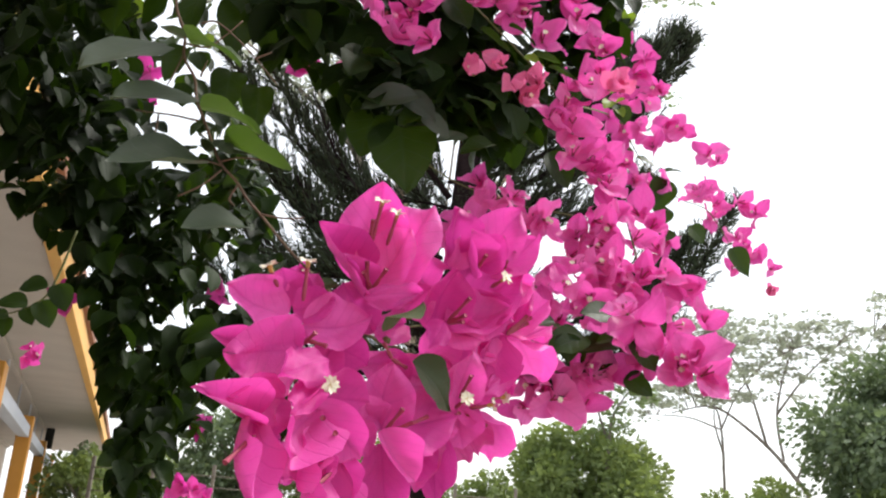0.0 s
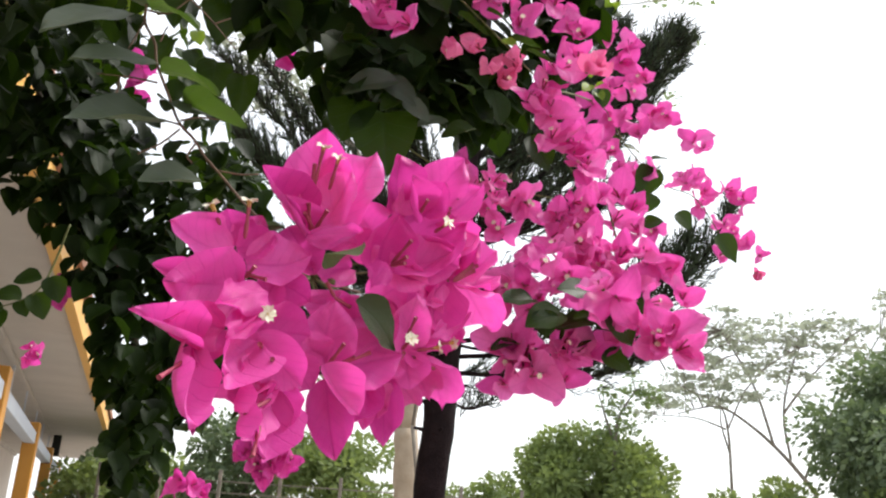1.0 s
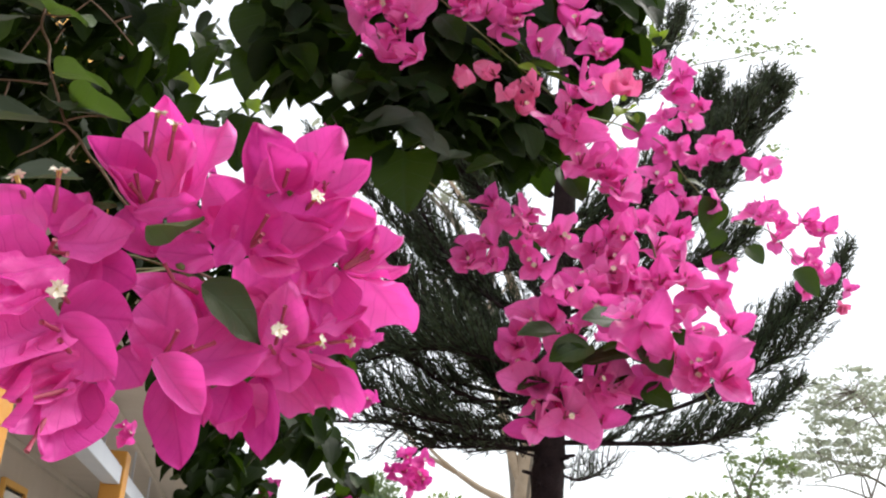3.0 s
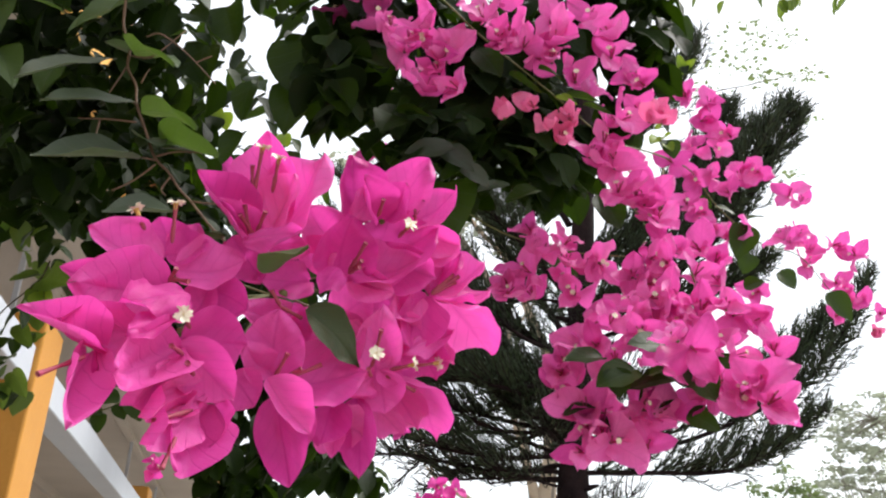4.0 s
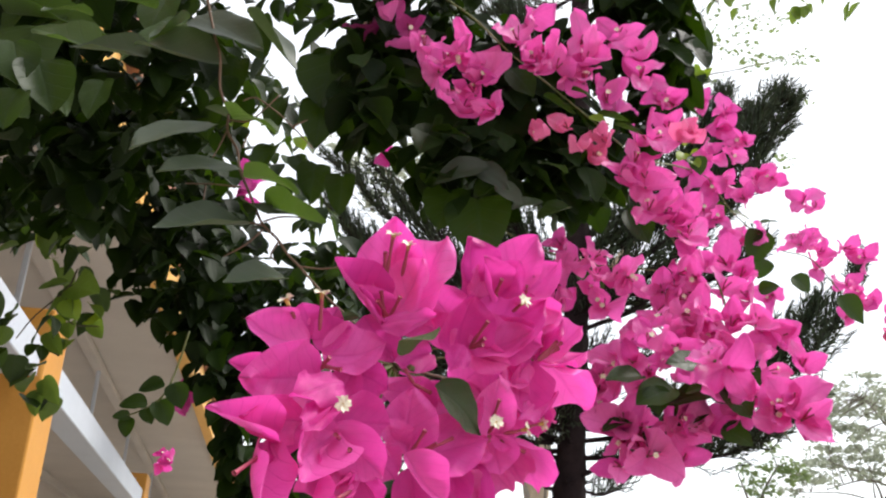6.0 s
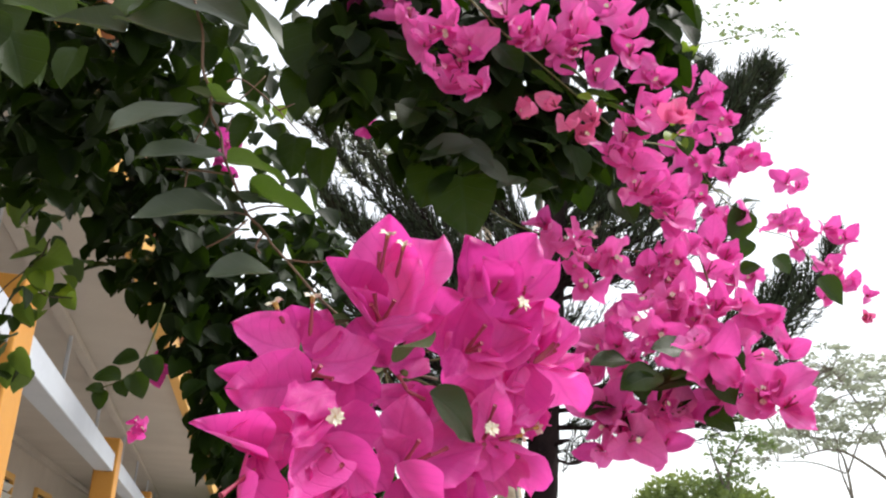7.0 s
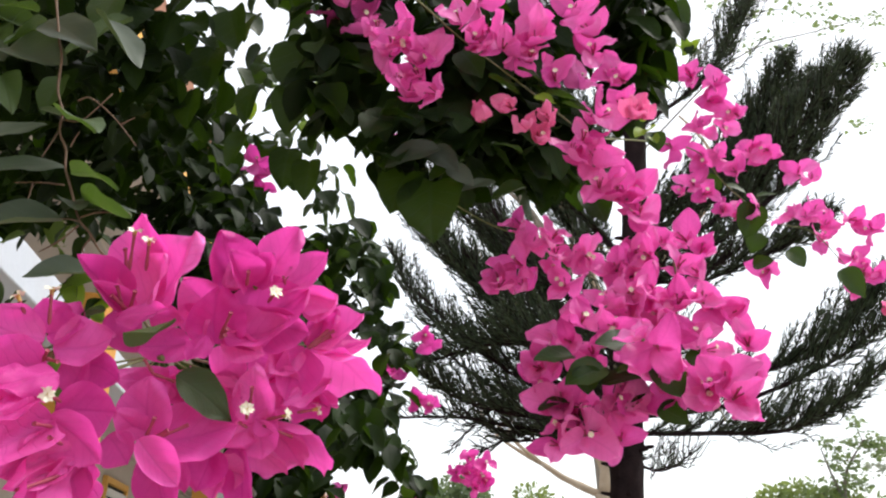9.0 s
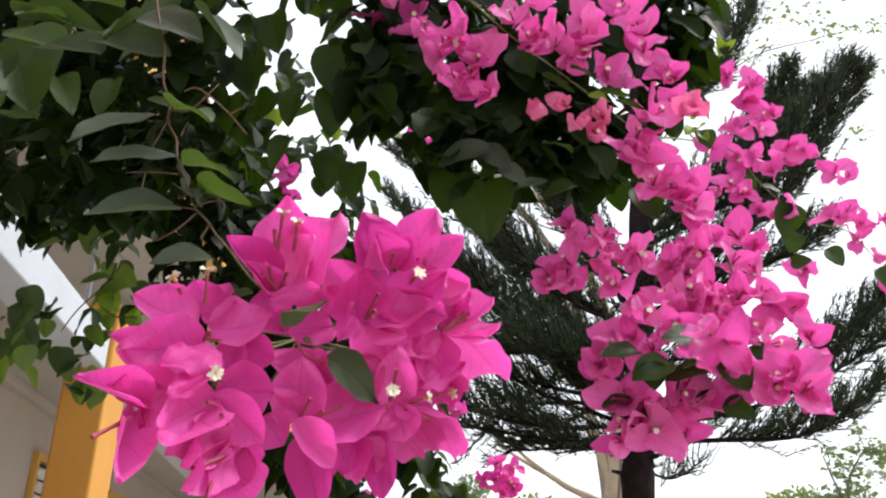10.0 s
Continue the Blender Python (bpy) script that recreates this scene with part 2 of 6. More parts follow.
def blade(name, outline, cup, curl, wave, fold, seed, nl=10, nw=6, material=None, crumple=0.0):
    """A leaf or bract of length 1 along +Y, its upper side towards +Z. outline(s): half the width at s from base to tip."""
    rnd = random.Random(seed)
    ph = [rnd.uniform(0, 6.28) for _ in range(4)]
    skew = rnd.uniform(-0.03, 0.03)
    vs, uv, fs = [], [], []
    for i in range(nl + 1):
        s = 0.5 - 0.5 * math.cos(math.pi * (0.06 + 0.94 * i / nl)) if i else 0.0
        w = outline(s)
        for j in range(nw + 1):
            k = 2 * j / nw - 1
            x = k * w + skew * math.sin(s * math.pi)
            z = cup * (k * w) ** 2 * 4 - abs(k) * w * fold + 1.6 * curl * (s * s - 0.8 * s)
            z += wave * abs(k) ** 1.5 * math.sin(7.0 * s + ph[0] + (1.3 if k > 0 else 0)) * (0.25 + s)
            z += 0.5 * wave * math.sin(4.3 * s + 3.0 * k + ph[1])
            z += 0.55 * wave * abs(k) ** 3 * math.sin(15.0 * s + 2.0 * k + ph[2])
            z += 0.22 * wave * math.sin(9.0 * k + 5.0 * s + ph[3]) * math.sin(math.pi * s)
            z += crumple * math.sin(11.0 * k * w + 3.0 * math.sin(5.0 * s + ph[1]) + ph[2]) * math.sin(8.5 * s + 2.5 * k + ph[3]) * math.sin(math.pi * s) ** 0.5
            vs.append((x, s, z))
            uv.append((k * w, s))
    for i in range(nl):
        for j in range(nw):
            a = i * (nw + 1) + j
            fs.append((a, a + 1, a + nw + 2, a + nw + 1))
    me = bpy.data.meshes.new(name)
    me.from_pydata(vs, [], fs)
    layer = me.uv_layers.new(name="UVMap")
    layer.data.foreach_set("uv", [c for lp in me.loops for c in uv[lp.vertex_index]])
    me.polygons.foreach_set("use_smooth", [True] * len(me.polygons))
    if material:
        me.materials.append(material)
    return me


def bract_outline(s):
    return 1.0 * (s + 0.004) ** 0.5 * max(1e-4, 1 - s) ** 0.72 * (1 - 0.30 * math.exp((s - 1) / 0.06)) + 0.003


def leaf_outline(s):
    return 0.80 * (s + 0.004) ** 0.42 * max(1e-4, 1 - s) ** 0.80 * (1 - 0.25 * math.exp((s - 1) / 0.10)) + 0.004


def bract_set(name, material):
    return [blade(name, bract_outline, cup, curl, wave, fold, sd, 16, 10, material)
            for sd, (cup, curl, wave, fold) in enumerate([(0.12, 0.15, 0.07, -0.16), (0.28, 0.28, 0.08, -0.10),
                                                          (0.05, -0.12, 0.07, -0.22), (0.32, 0.12, 0.09, -0.08),
                                                          (0.10, 0.34, 0.08, -0.16), (0.15, -0.22, 0.07, -0.18),
                                                          (0.42, 0.12, 0.06, 0.03), (-0.22, 0.16, 0.09, 0.16)])]


def leaf_set(name, material, nl=9, nw=6):
    return [blade(name, leaf_outline, cup, curl, wave, fold, 20 + sd, nl, nw, material)
            for sd, (cup, curl, wave, fold) in enumerate([(0.20, -0.08, 0.025, -0.16), (0.10, -0.14, 0.03, -0.10),
                                                          (0.25, 0.04, 0.025, -0.20), (0.15, -0.18, 0.035, -0.12)])]


def head_bracts(cup, curl, wave, fold, count, seed):
    return [blade("bract", bract_outline, cup + 0.03 * k, curl + 0.04 * k, wave * 1.12, fold, seed + k, 22, 14, M_BRACT, 0.016)
            for k in range(count)]


# broad and nearly flat, cupped, folded along the midrib, and arched back
HEAD_BRACTS = (head_bracts(0.12, 0.16, 0.07, -0.12, 6, 60), head_bracts(0.20, 0.22, 0.065, -0.12, 5, 70),
               head_bracts(0.45, 0.10, 0.04, -0.20, 3, 80), head_bracts(-0.06, -0.14, 0.07, -0.05, 4, 90))
BRACTS, BRACTS_PINK, BUDS = bract_set("bract", M_BRACT), bract_set("bract", M_BRACT_PINK), bract_set("bract", M_BUD)
LEAVES_DULL = leaf_set("leaf", M_LEAF_DULL, 14, 8)
LEAVES_SHEEN = [blade("leaf", leaf_outline, cup, curl, 0.02, fold, 40 + sd, 14, 8, M_LEAF_SHEEN)
               for sd, (cup, curl, fold) in enumerate([(0.12, -0.03, -0.10), (0.05, -0.06, -0.06), (0.20, 0.02, -0.14)])]
LEAVES, LEAVES_YOUNG_LIT = leaf_set("leaf", M_LEAF), leaf_set("leaf", M_LEAF_YOUNG_LIT)
LEAVES_SUNLIT = leaf_set("leaf", M_LEAF_SUNLIT)


def blade_pose(base, tip, up, width=1.0):
    """The pose that lays a blade from base to tip with its upper side towards up."""
    y = Vector(tip) - Vector(base)
    n = y.length
    y = y / n
    z = Vector(up) - y * Vector(up).dot(y)
    z = z.normalized() if z.length > 1e-4 else y.orthogonal().normalized()
    x = y.cross(z)
    m = Matrix((x, y, z)).transposed().to_4x4()
    return Matrix.Translation(base) @ m @ Matrix.Diagonal((n * width, n, n, 1))


def star_mesh():
    """The open end of a true flower: five notched cream lobes round a yellow throat, facing +Y."""
    bm = bmesh.new()
    for k in range(5):
        a = k * 2 * math.pi / 5
        pts = [(0.10, -0.16), (0.50, -0.42), (0.86, -0.34), (0.74, 0.0), (0.92, 0.26), (0.50, 0.40), (0.10, 0.16)]
        vs = []
        for r, o in pts:
            x, z = r * math.cos(a) - o * math.sin(a), r * math.sin(a) + o * math.cos(a)
            vs.append(bm.verts.new((x, 0.22 - 0.55 * (r - 0.5) ** 2 + (0.16 if o > 0.25 else -0.10 if o < -0.25 else 0) * (1 if k % 2 else 1.6), z)))
        bm.faces.new(vs)
    lobes = len(bm.faces)
    tube(bm, [Vector((0, -0.6, 0)), Vector((0, -0.1, 0)), Vector((0, 0.12, 0))], 0.20, 0.30, 8)
    bmesh.ops.recalc_face_normals(bm, faces=bm.faces[:])
    me = bpy.data.meshes.new("star")
    bm.to_mesh(me)
    bm.free()
    me.materials.append(M_STAR)
    me.materials.append(M_THROAT)
    for i, p in enumerate(me.polygons):
        p.material_index = 0 if i < lobes else 1
        p.use_smooth = False
    return me


def tube_mesh():
    """A slender five-sided flower tube of length 1 along +Y, swollen at the base and below the mouth."""
    bm = bmesh.new()
    rings = []
    for s, r in ((0, 0.035), (0.12, 0.065), (0.35, 0.070), (0.55, 0.048), (0.85, 0.062), (1.0, 0.078)):
        rings.append([bm.verts.new((r * math.cos(a) * (1 if k % 2 else 0.86), s, r * math.sin(a) * (1 if k % 2 else 0.86)))
                      for k, a in enumerate(j * math.pi / 5 for j in range(10))])
    for p, q in zip(rings, rings[1:]):
        for k in range(10):
            bm.faces.new((p[k], q[k], q[(k + 1) % 10], p[(k + 1) % 10]))
    bm.faces.new(rings[-1])
    me = bpy.data.meshes.new("flower_tube")
    bm.to_mesh(me)
    bm.free()
    me.materials.append(M_TUBE)
    me.polygons.foreach_set("use_smooth", [True] * len(me.polygons))
    return me


STAR, TUBE = star_mesh(), tube_mesh()
flower_rnd = random.Random(7)


def knot_mesh():
    bm = bmesh.new()
    bmesh.ops.create_icosphere(bm, subdivisions=1, radius=1.0)
    me = bpy.data.meshes.new("floret")
    bm.to_mesh(me)
    bm.free()
    me.materials.append(M_STEM)
    return me


KNOT = knot_mesh()


def flower_tube(floret, base, tip, open_star, size=0.0054):
    d = Vector(tip) - Vector(base)
    m = blade_pose(base, tip, (0, 0, 1) if abs(d.normalized().z) < 0.9 else (0, 1, 0))
    m = m @ Matrix.Diagonal((0.019 / max(d.length, 0.01), 1, 0.019 / max(d.length, 0.01), 1))
    put("flower_tube", TUBE, m, floret)
    if open_star:
        t = Matrix.Translation(tip) @ m.to_quaternion().to_matrix().to_4x4() @ pose(0, 0, 0, 0, flower_rnd.uniform(0, 72), 0)
        put("flower_star", STAR, t @ Matrix.Diagonal((size, size, size, 1)), floret, "open cream five-lobed flower")


def floret(plant, base, tips, axis, meshes, stars=(), closed=()):
    """One bougainvillea floret: papery bracts from base to their tips (x, y, z, width), with its slender tube flowers."""
    f = put("floret", KNOT, Matrix.Translation(base) @ Matrix.Diagonal((0.003, 0.003, 0.003, 1)), plant)
    f.matrix_basis = Matrix.Translation(Vector(base) - plant.location)
    f.scale = (1, 1, 1)
    f.data = KNOT_SMALL
    for x, y, z, w in tips:
        up = Vector(axis) + Vector([flower_rnd.uniform(-0.45, 0.45) for k in range(3)])
        put("bract", flower_rnd.choice(meshes), blade_pose(base, (x, y, z), up, w), f)
    for tip in stars:
        flower_tube(f, base, tip, True)
    for tip in closed:
        flower_tube(f, base, tip, False)
    return f


KNOT_SMALL = KNOT.copy()
KNOT_SMALL.transform(Matrix.Diagonal((0.003, 0.003, 0.003, 1)))


def head_floret(plant, base, bracts, stars=(), closed=()):
    """A floret of the large head: bracts (base, tip, upper side, width, kind), its tube flowers, and a stalk to the head's core."""
    f = new("floret", KNOT_SMALL)
    f.parent = plant
    f.matrix_basis = Matrix.Translation(Vector(base) - plant.location)
    for b, t, up, w, kind in bracts:
        put("bract", flower_rnd.choice(HEAD_BRACTS[kind]), blade_pose(b, t, up, w), f)
    for b, t in stars:
        flower_tube(f, b, t, True)
    for b, t in closed:
        flower_tube(f, b, t, False)
    bm = bmesh.new()
    o = Vector(base)
    mid = o.lerp(HEAD_CORE, 0.5) + Vector((0, 0, 0.004))
    tube(bm, [p - o for p in spline([o, mid, HEAD_CORE], 4)], 0.0006, 0.0008, 5)
    part("stalk", bm, M_STEM, f)


def open_floret(plant, at, axis, size, meshes, bracts=3, spread=58, stars=None):
    """A floret with its bracts set evenly round axis."""
    r = flower_rnd
    a = Vector(axis).normalized()
    u = a.orthogonal().normalized()
    v = a.cross(u)
    turn = r.uniform(0, 6.28)
    base = Vector(at) - a * size * 0.35
    tips = []
    for k in range(bracts):
        t = turn + k * 2 * math.pi / bracts + r.uniform(-0.25, 0.25)
        o = radians(spread + r.uniform(-24, 22))
        d = a * math.cos(o) + (u * math.cos(t) + v * math.sin(t)) * math.sin(o)
        q = base + d * size * r.uniform(0.90, 1.22)
        tips.append((q.x, q.y, q.z, r.uniform(0.66, 0.98)))
    open_, shut = [], []
    for k in range(r.choice((2, 3, 3))):
        t = turn + 0.6 + k * 2.1
        q = base + (a * 0.9 + (u * math.cos(t) + v * math.sin(t)) * 0.22) * size * r.uniform(0.45, 0.62)
        (open_ if r.random() < (0.22 if stars is None else stars) else shut).append(q)
    return floret(plant, base, tips, a, meshes, open_, shut)


def leafy(plant, items, meshes, label=""):
    """Leaves with their stalks' ends at (x, y, z), lying towards (dx, dy, dz), their upper sides towards up."""
    for base, tip, up, w in items:
        put("leaf", flower_rnd.choice(meshes), blade_pose(base, tip, up, w), plant, label)


def many_blades(name, template, poses, material, parent, label=""):
    """Many leaves as one mesh."""
    n = len(template.vertices)
    co = np.empty(n * 3)
    template.vertices.foreach_get("co", co)
    co = np.c_[co.reshape(-1, 3), np.ones(n)]
    faces = np.array([p.vertices[:] for p in template.polygons])
    uv = np.empty(len(template.loops) * 2)
    template.uv_layers[0].data.foreach_get("uv", uv)
    mats = np.array([np.array(m) for m in poses])
    v = np.einsum("kij,nj->kni", mats[:, :3, :], co).reshape(-1, 3)
    f = (faces[None] + (np.arange(len(poses)) * n)[:, None, None]).reshape(-1, faces.shape[1])
    me = bpy.data.meshes.new(name)
    me.vertices.add(len(v))
    me.vertices.foreach_set("co", v.ravel())
    me.loops.add(f.size)
    me.loops.foreach_set("vertex_index", f.ravel())
    me.polygons.add(len(f))
    me.polygons.foreach_set("loop_start", np.arange(0, f.size, f.shape[1]))
    layer = me.uv_layers.new(name="UVMap")
    layer.data.foreach_set("uv", np.tile(uv, len(poses)))
    me.update(calc_edges=True)
    me.validate()
    ob = mesh_part(name, me, material, parent, label)
    ob["kind"] = "stuff"
    return ob


def in_blob(rnd, c, r):
    """A random place in an ellipsoid, denser towards its shell."""
    while True:
        p = Vector((rnd.uniform(-1, 1), rnd.uniform(-1, 1), rnd.uniform(-1, 1)))
        if 0.02 < p.length < 1:
            return Vector((c[0] + p.x * r[0], c[1] + p.y * r[1], c[2] + p.z * r[2]))


def hang_pose(rnd, at, size, droop=0.8, out=None):
    """A leaf that hangs from at, its tip down and outwards."""
    a = rnd.uniform(0, 6.28)
    d = Vector((math.cos(a), math.sin(a), 0))
    if out:
        d = (d * 0.8 + Vector(out)).normalized()
    y = (d * rnd.uniform(0.25, 1.0) + Vector((0, 0, -droop * rnd.uniform(0.3, 1.3)))).normalized()
    up = Vector((0, -0.55, 0.55)) + d * 0.7 + Vector((rnd.uniform(-1, 1), rnd.uniform(-1, 1), rnd.uniform(-0.4, 0.6))) * 0.75
    return blade_pose(at, Vector(at) + y * size * rnd.uniform(0.7, 1.25), up, rnd.uniform(0.9, 1.25))

# ---------------------------------------------------------------- ground
bm = bmesh.new()
steps = [-900, -300, -120, -60, -30, -15, -8, -4, 0, 4, 8, 12, 18, 26, 40, 60, 90, 140, 300, 900]
grid = [[bm.verts.new((x, y, 0.05 * noise.noise((x * 0.21, y * 0.21, 0)))) for x in steps] for y in steps]
for a, b in zip(grid, grid[1:]):
    for k in range(len(steps) - 1):
        bm.faces.new((a[k], a[k + 1], b[k + 1], b[k]))
ground = part("ground", bm, M_GROUND)
tagged(ground, "courtyard ground below the view, made pale to bounce light upwards", "ground", kind="structure")

# ---------------------------------------------------------------- the building with its veranda
BUILD = pose(0, 0, 0, 0, 0, 19.3)          # local x runs outwards from the facade, y along it


# the pillars' line and the roof's edge stand a little askew to the wall
COLONNADE = BUILD @ pose(-0.946, 4.85, 0, 0, 0, 0.38) @ pose(0.93, -4.85, 0)
EAVES = BUILD @ pose(-0.55, 8, 0, 0, 0, -1.8) @ pose(0.55, -8, 0)


def bbox(bm, x0, x1, y0, y1, z0, z1, bevel=0.0, m=BUILD):
    c = Vector(((x0 + x1) / 2, (y0 + y1) / 2, (z0 + z1) / 2))
    box(bm, (x1 - x0, y1 - y0, z1 - z0), m @ Matrix.Translation(c), bevel)


def bpart(name, material, parent, *boxes, bevel=0.008, label="", m=BUILD):
    bm = bmesh.new()
    for b in boxes:
        bbox(bm, *b, bevel, m)
    return part(name, bm, material, parent, label, smooth=False)


building = thing("veranda_building", (0, 0, 0), "long cream plastered building with an open veranda and ochre pillars", "building")
bpart("floor_slab", M_FLOOR, building, (-3.0, -0.7, -5, 36, -0.2, 0.30))
bpart("back_wall", M_WALL, building, (-3.25, -3.0, -5, 36, 0.0, 3.46))
bpart("end_wall", M_WALL, building, (-9.0, -3.0, -5.25, -5, 0.0, 3.46))
bpart("end_wall", M_WALL, building, (-9.0, -3.0, 36, 36.25, 0.0, 3.46))
bpart("rear_wall", M_WALL, building, (-9.25, -9.0, -5.25, 36.25, 0.0, 3.46))
bpart("soffit", M_PLASTER, building, (-9.3, -0.60, -5.3, 36.3, 3.465, 3.62), m=EAVES)
bpart("fascia", M_FASCIA, building, (-0.60, -0.50, -5.3, 36.3, 3.40, 3.66), label="yellow painted edge of the slab", m=EAVES)
bpart("roof", M_TILE, building, (-9.4, -0.45, -5.4, 36.4, 3.665, 3.80), label="dark red roof sheet", m=EAVES)
bpart("soffit_rib", M_PLASTER, building, (-1.29, -1.20, -5, 36, 3.41, 3.463), m=COLONNADE)
bpart("soffit_rib", M_PLASTER, building, (-2.998, -2.90, -5, 36, 3.36, 3.463))
PILLARS = (-0.8, 4.85, 10.25, 16.3, 22.3, 28.3)
for y1 in PILLARS:
    bpart("pillar", M_PILLAR, building, (-1.14, -0.93, y1 - 0.40, y1, 0.30, 2.895), bevel=0.012, label="ochre square pillar", m=COLONNADE)
for y0, y1 in zip(PILLARS, PILLARS[1:]):
    bpart("beam", M_BEAM, building, (-1.12, -0.955, y0 + 0.002, y1 - 0.402, 2.565, 2.735), bevel=0.008, label="white painted beam", m=COLONNADE)
    for y in (y0 + 0.10, y0 + (y1 - y0) * 0.55):
        bpart("rod", M_BEAM, building, (-1.255, -1.225, y - 0.015, y + 0.015, 2.737, 3.409), bevel=0.004, label="thin white rod", m=COLONNADE)
for y0 in (3.2, 6.7, 10.2, 13.7, 17.2):
    w = bpart("window_frame", M_FASCIA, building, (-2.998, -2.93, y0, y0 + 0.09, 1.6, 2.95), (-2.998, -2.93, y0 + 1.41, y0 + 1.5, 1.6, 2.95),
              (-2.998, -2.93, y0 + 0.09, y0 + 1.41, 2.86, 2.95), (-2.998, -2.93, y0 + 0.09, y0 + 1.41, 1.6, 1.69),
              label="yellow wooden window frame")
    # the unlit room is painted as a near-black panel behind the louvres
    bpart("window_back", M_DARK, w, (-2.997, -2.985, y0 + 0.091, y0 + 1.409, 1.691, 2.859))
    for k in range(8):
        bm = bmesh.new()
        box(bm, (0.03, 1.30, 0.11), BUILD @ Matrix.Translation((-2.955, y0 + 0.75, 1.78 + k * 0.138)) @ pose(0, 0, 0, 0, 35, 0), 0.004)
        part("louvre", bm, M_LOUVRE, w, smooth=False)
bpart("lamp_box", M_DARK, building, (-1.32, -1.12, 26.0, 26.2, 2.95, 3.464), bevel=0.02, label="dark box under the ceiling")

# ---------------------------------------------------------------- trees


def small_blade(name, width, fold):
    """A simple folded leaf of length 1 along +Y, two quads."""
    me = bpy.data.meshes.new(name)
    me.from_pydata([(0, 0, 0), (0, 0.5, 0), (0, 1, -0.08), (width, 0.42, fold), (-width, 0.42, fold)], [],
                   [(0, 3, 2, 1), (0, 1, 2, 4)])
    me.uv_layers.new(name="UVMap")
    return me


BROAD, NARROW, NEEDLE = small_blade("broad", 0.30, 0.10), small_blade("narrow", 0.16, 0.06), small_blade("needle", 0.075, 0.0)


def dir_pose(at, d, size, rnd, width=1.0):
    up = Vector((rnd.uniform(-1, 1), rnd.uniform(-1, 1), rnd.uniform(-0.2, 1)))
    return blade_pose(at, Vector(at) + d * size, up, width)


def limb(points, r0, r1, parent, material, name="branch", sides=6, steps=5, seed=0):
    bm = bmesh.new()
    tube(bm, spline(points, steps), r0, r1, sides, 0.10, seed)
    return part(name, bm, material, parent)


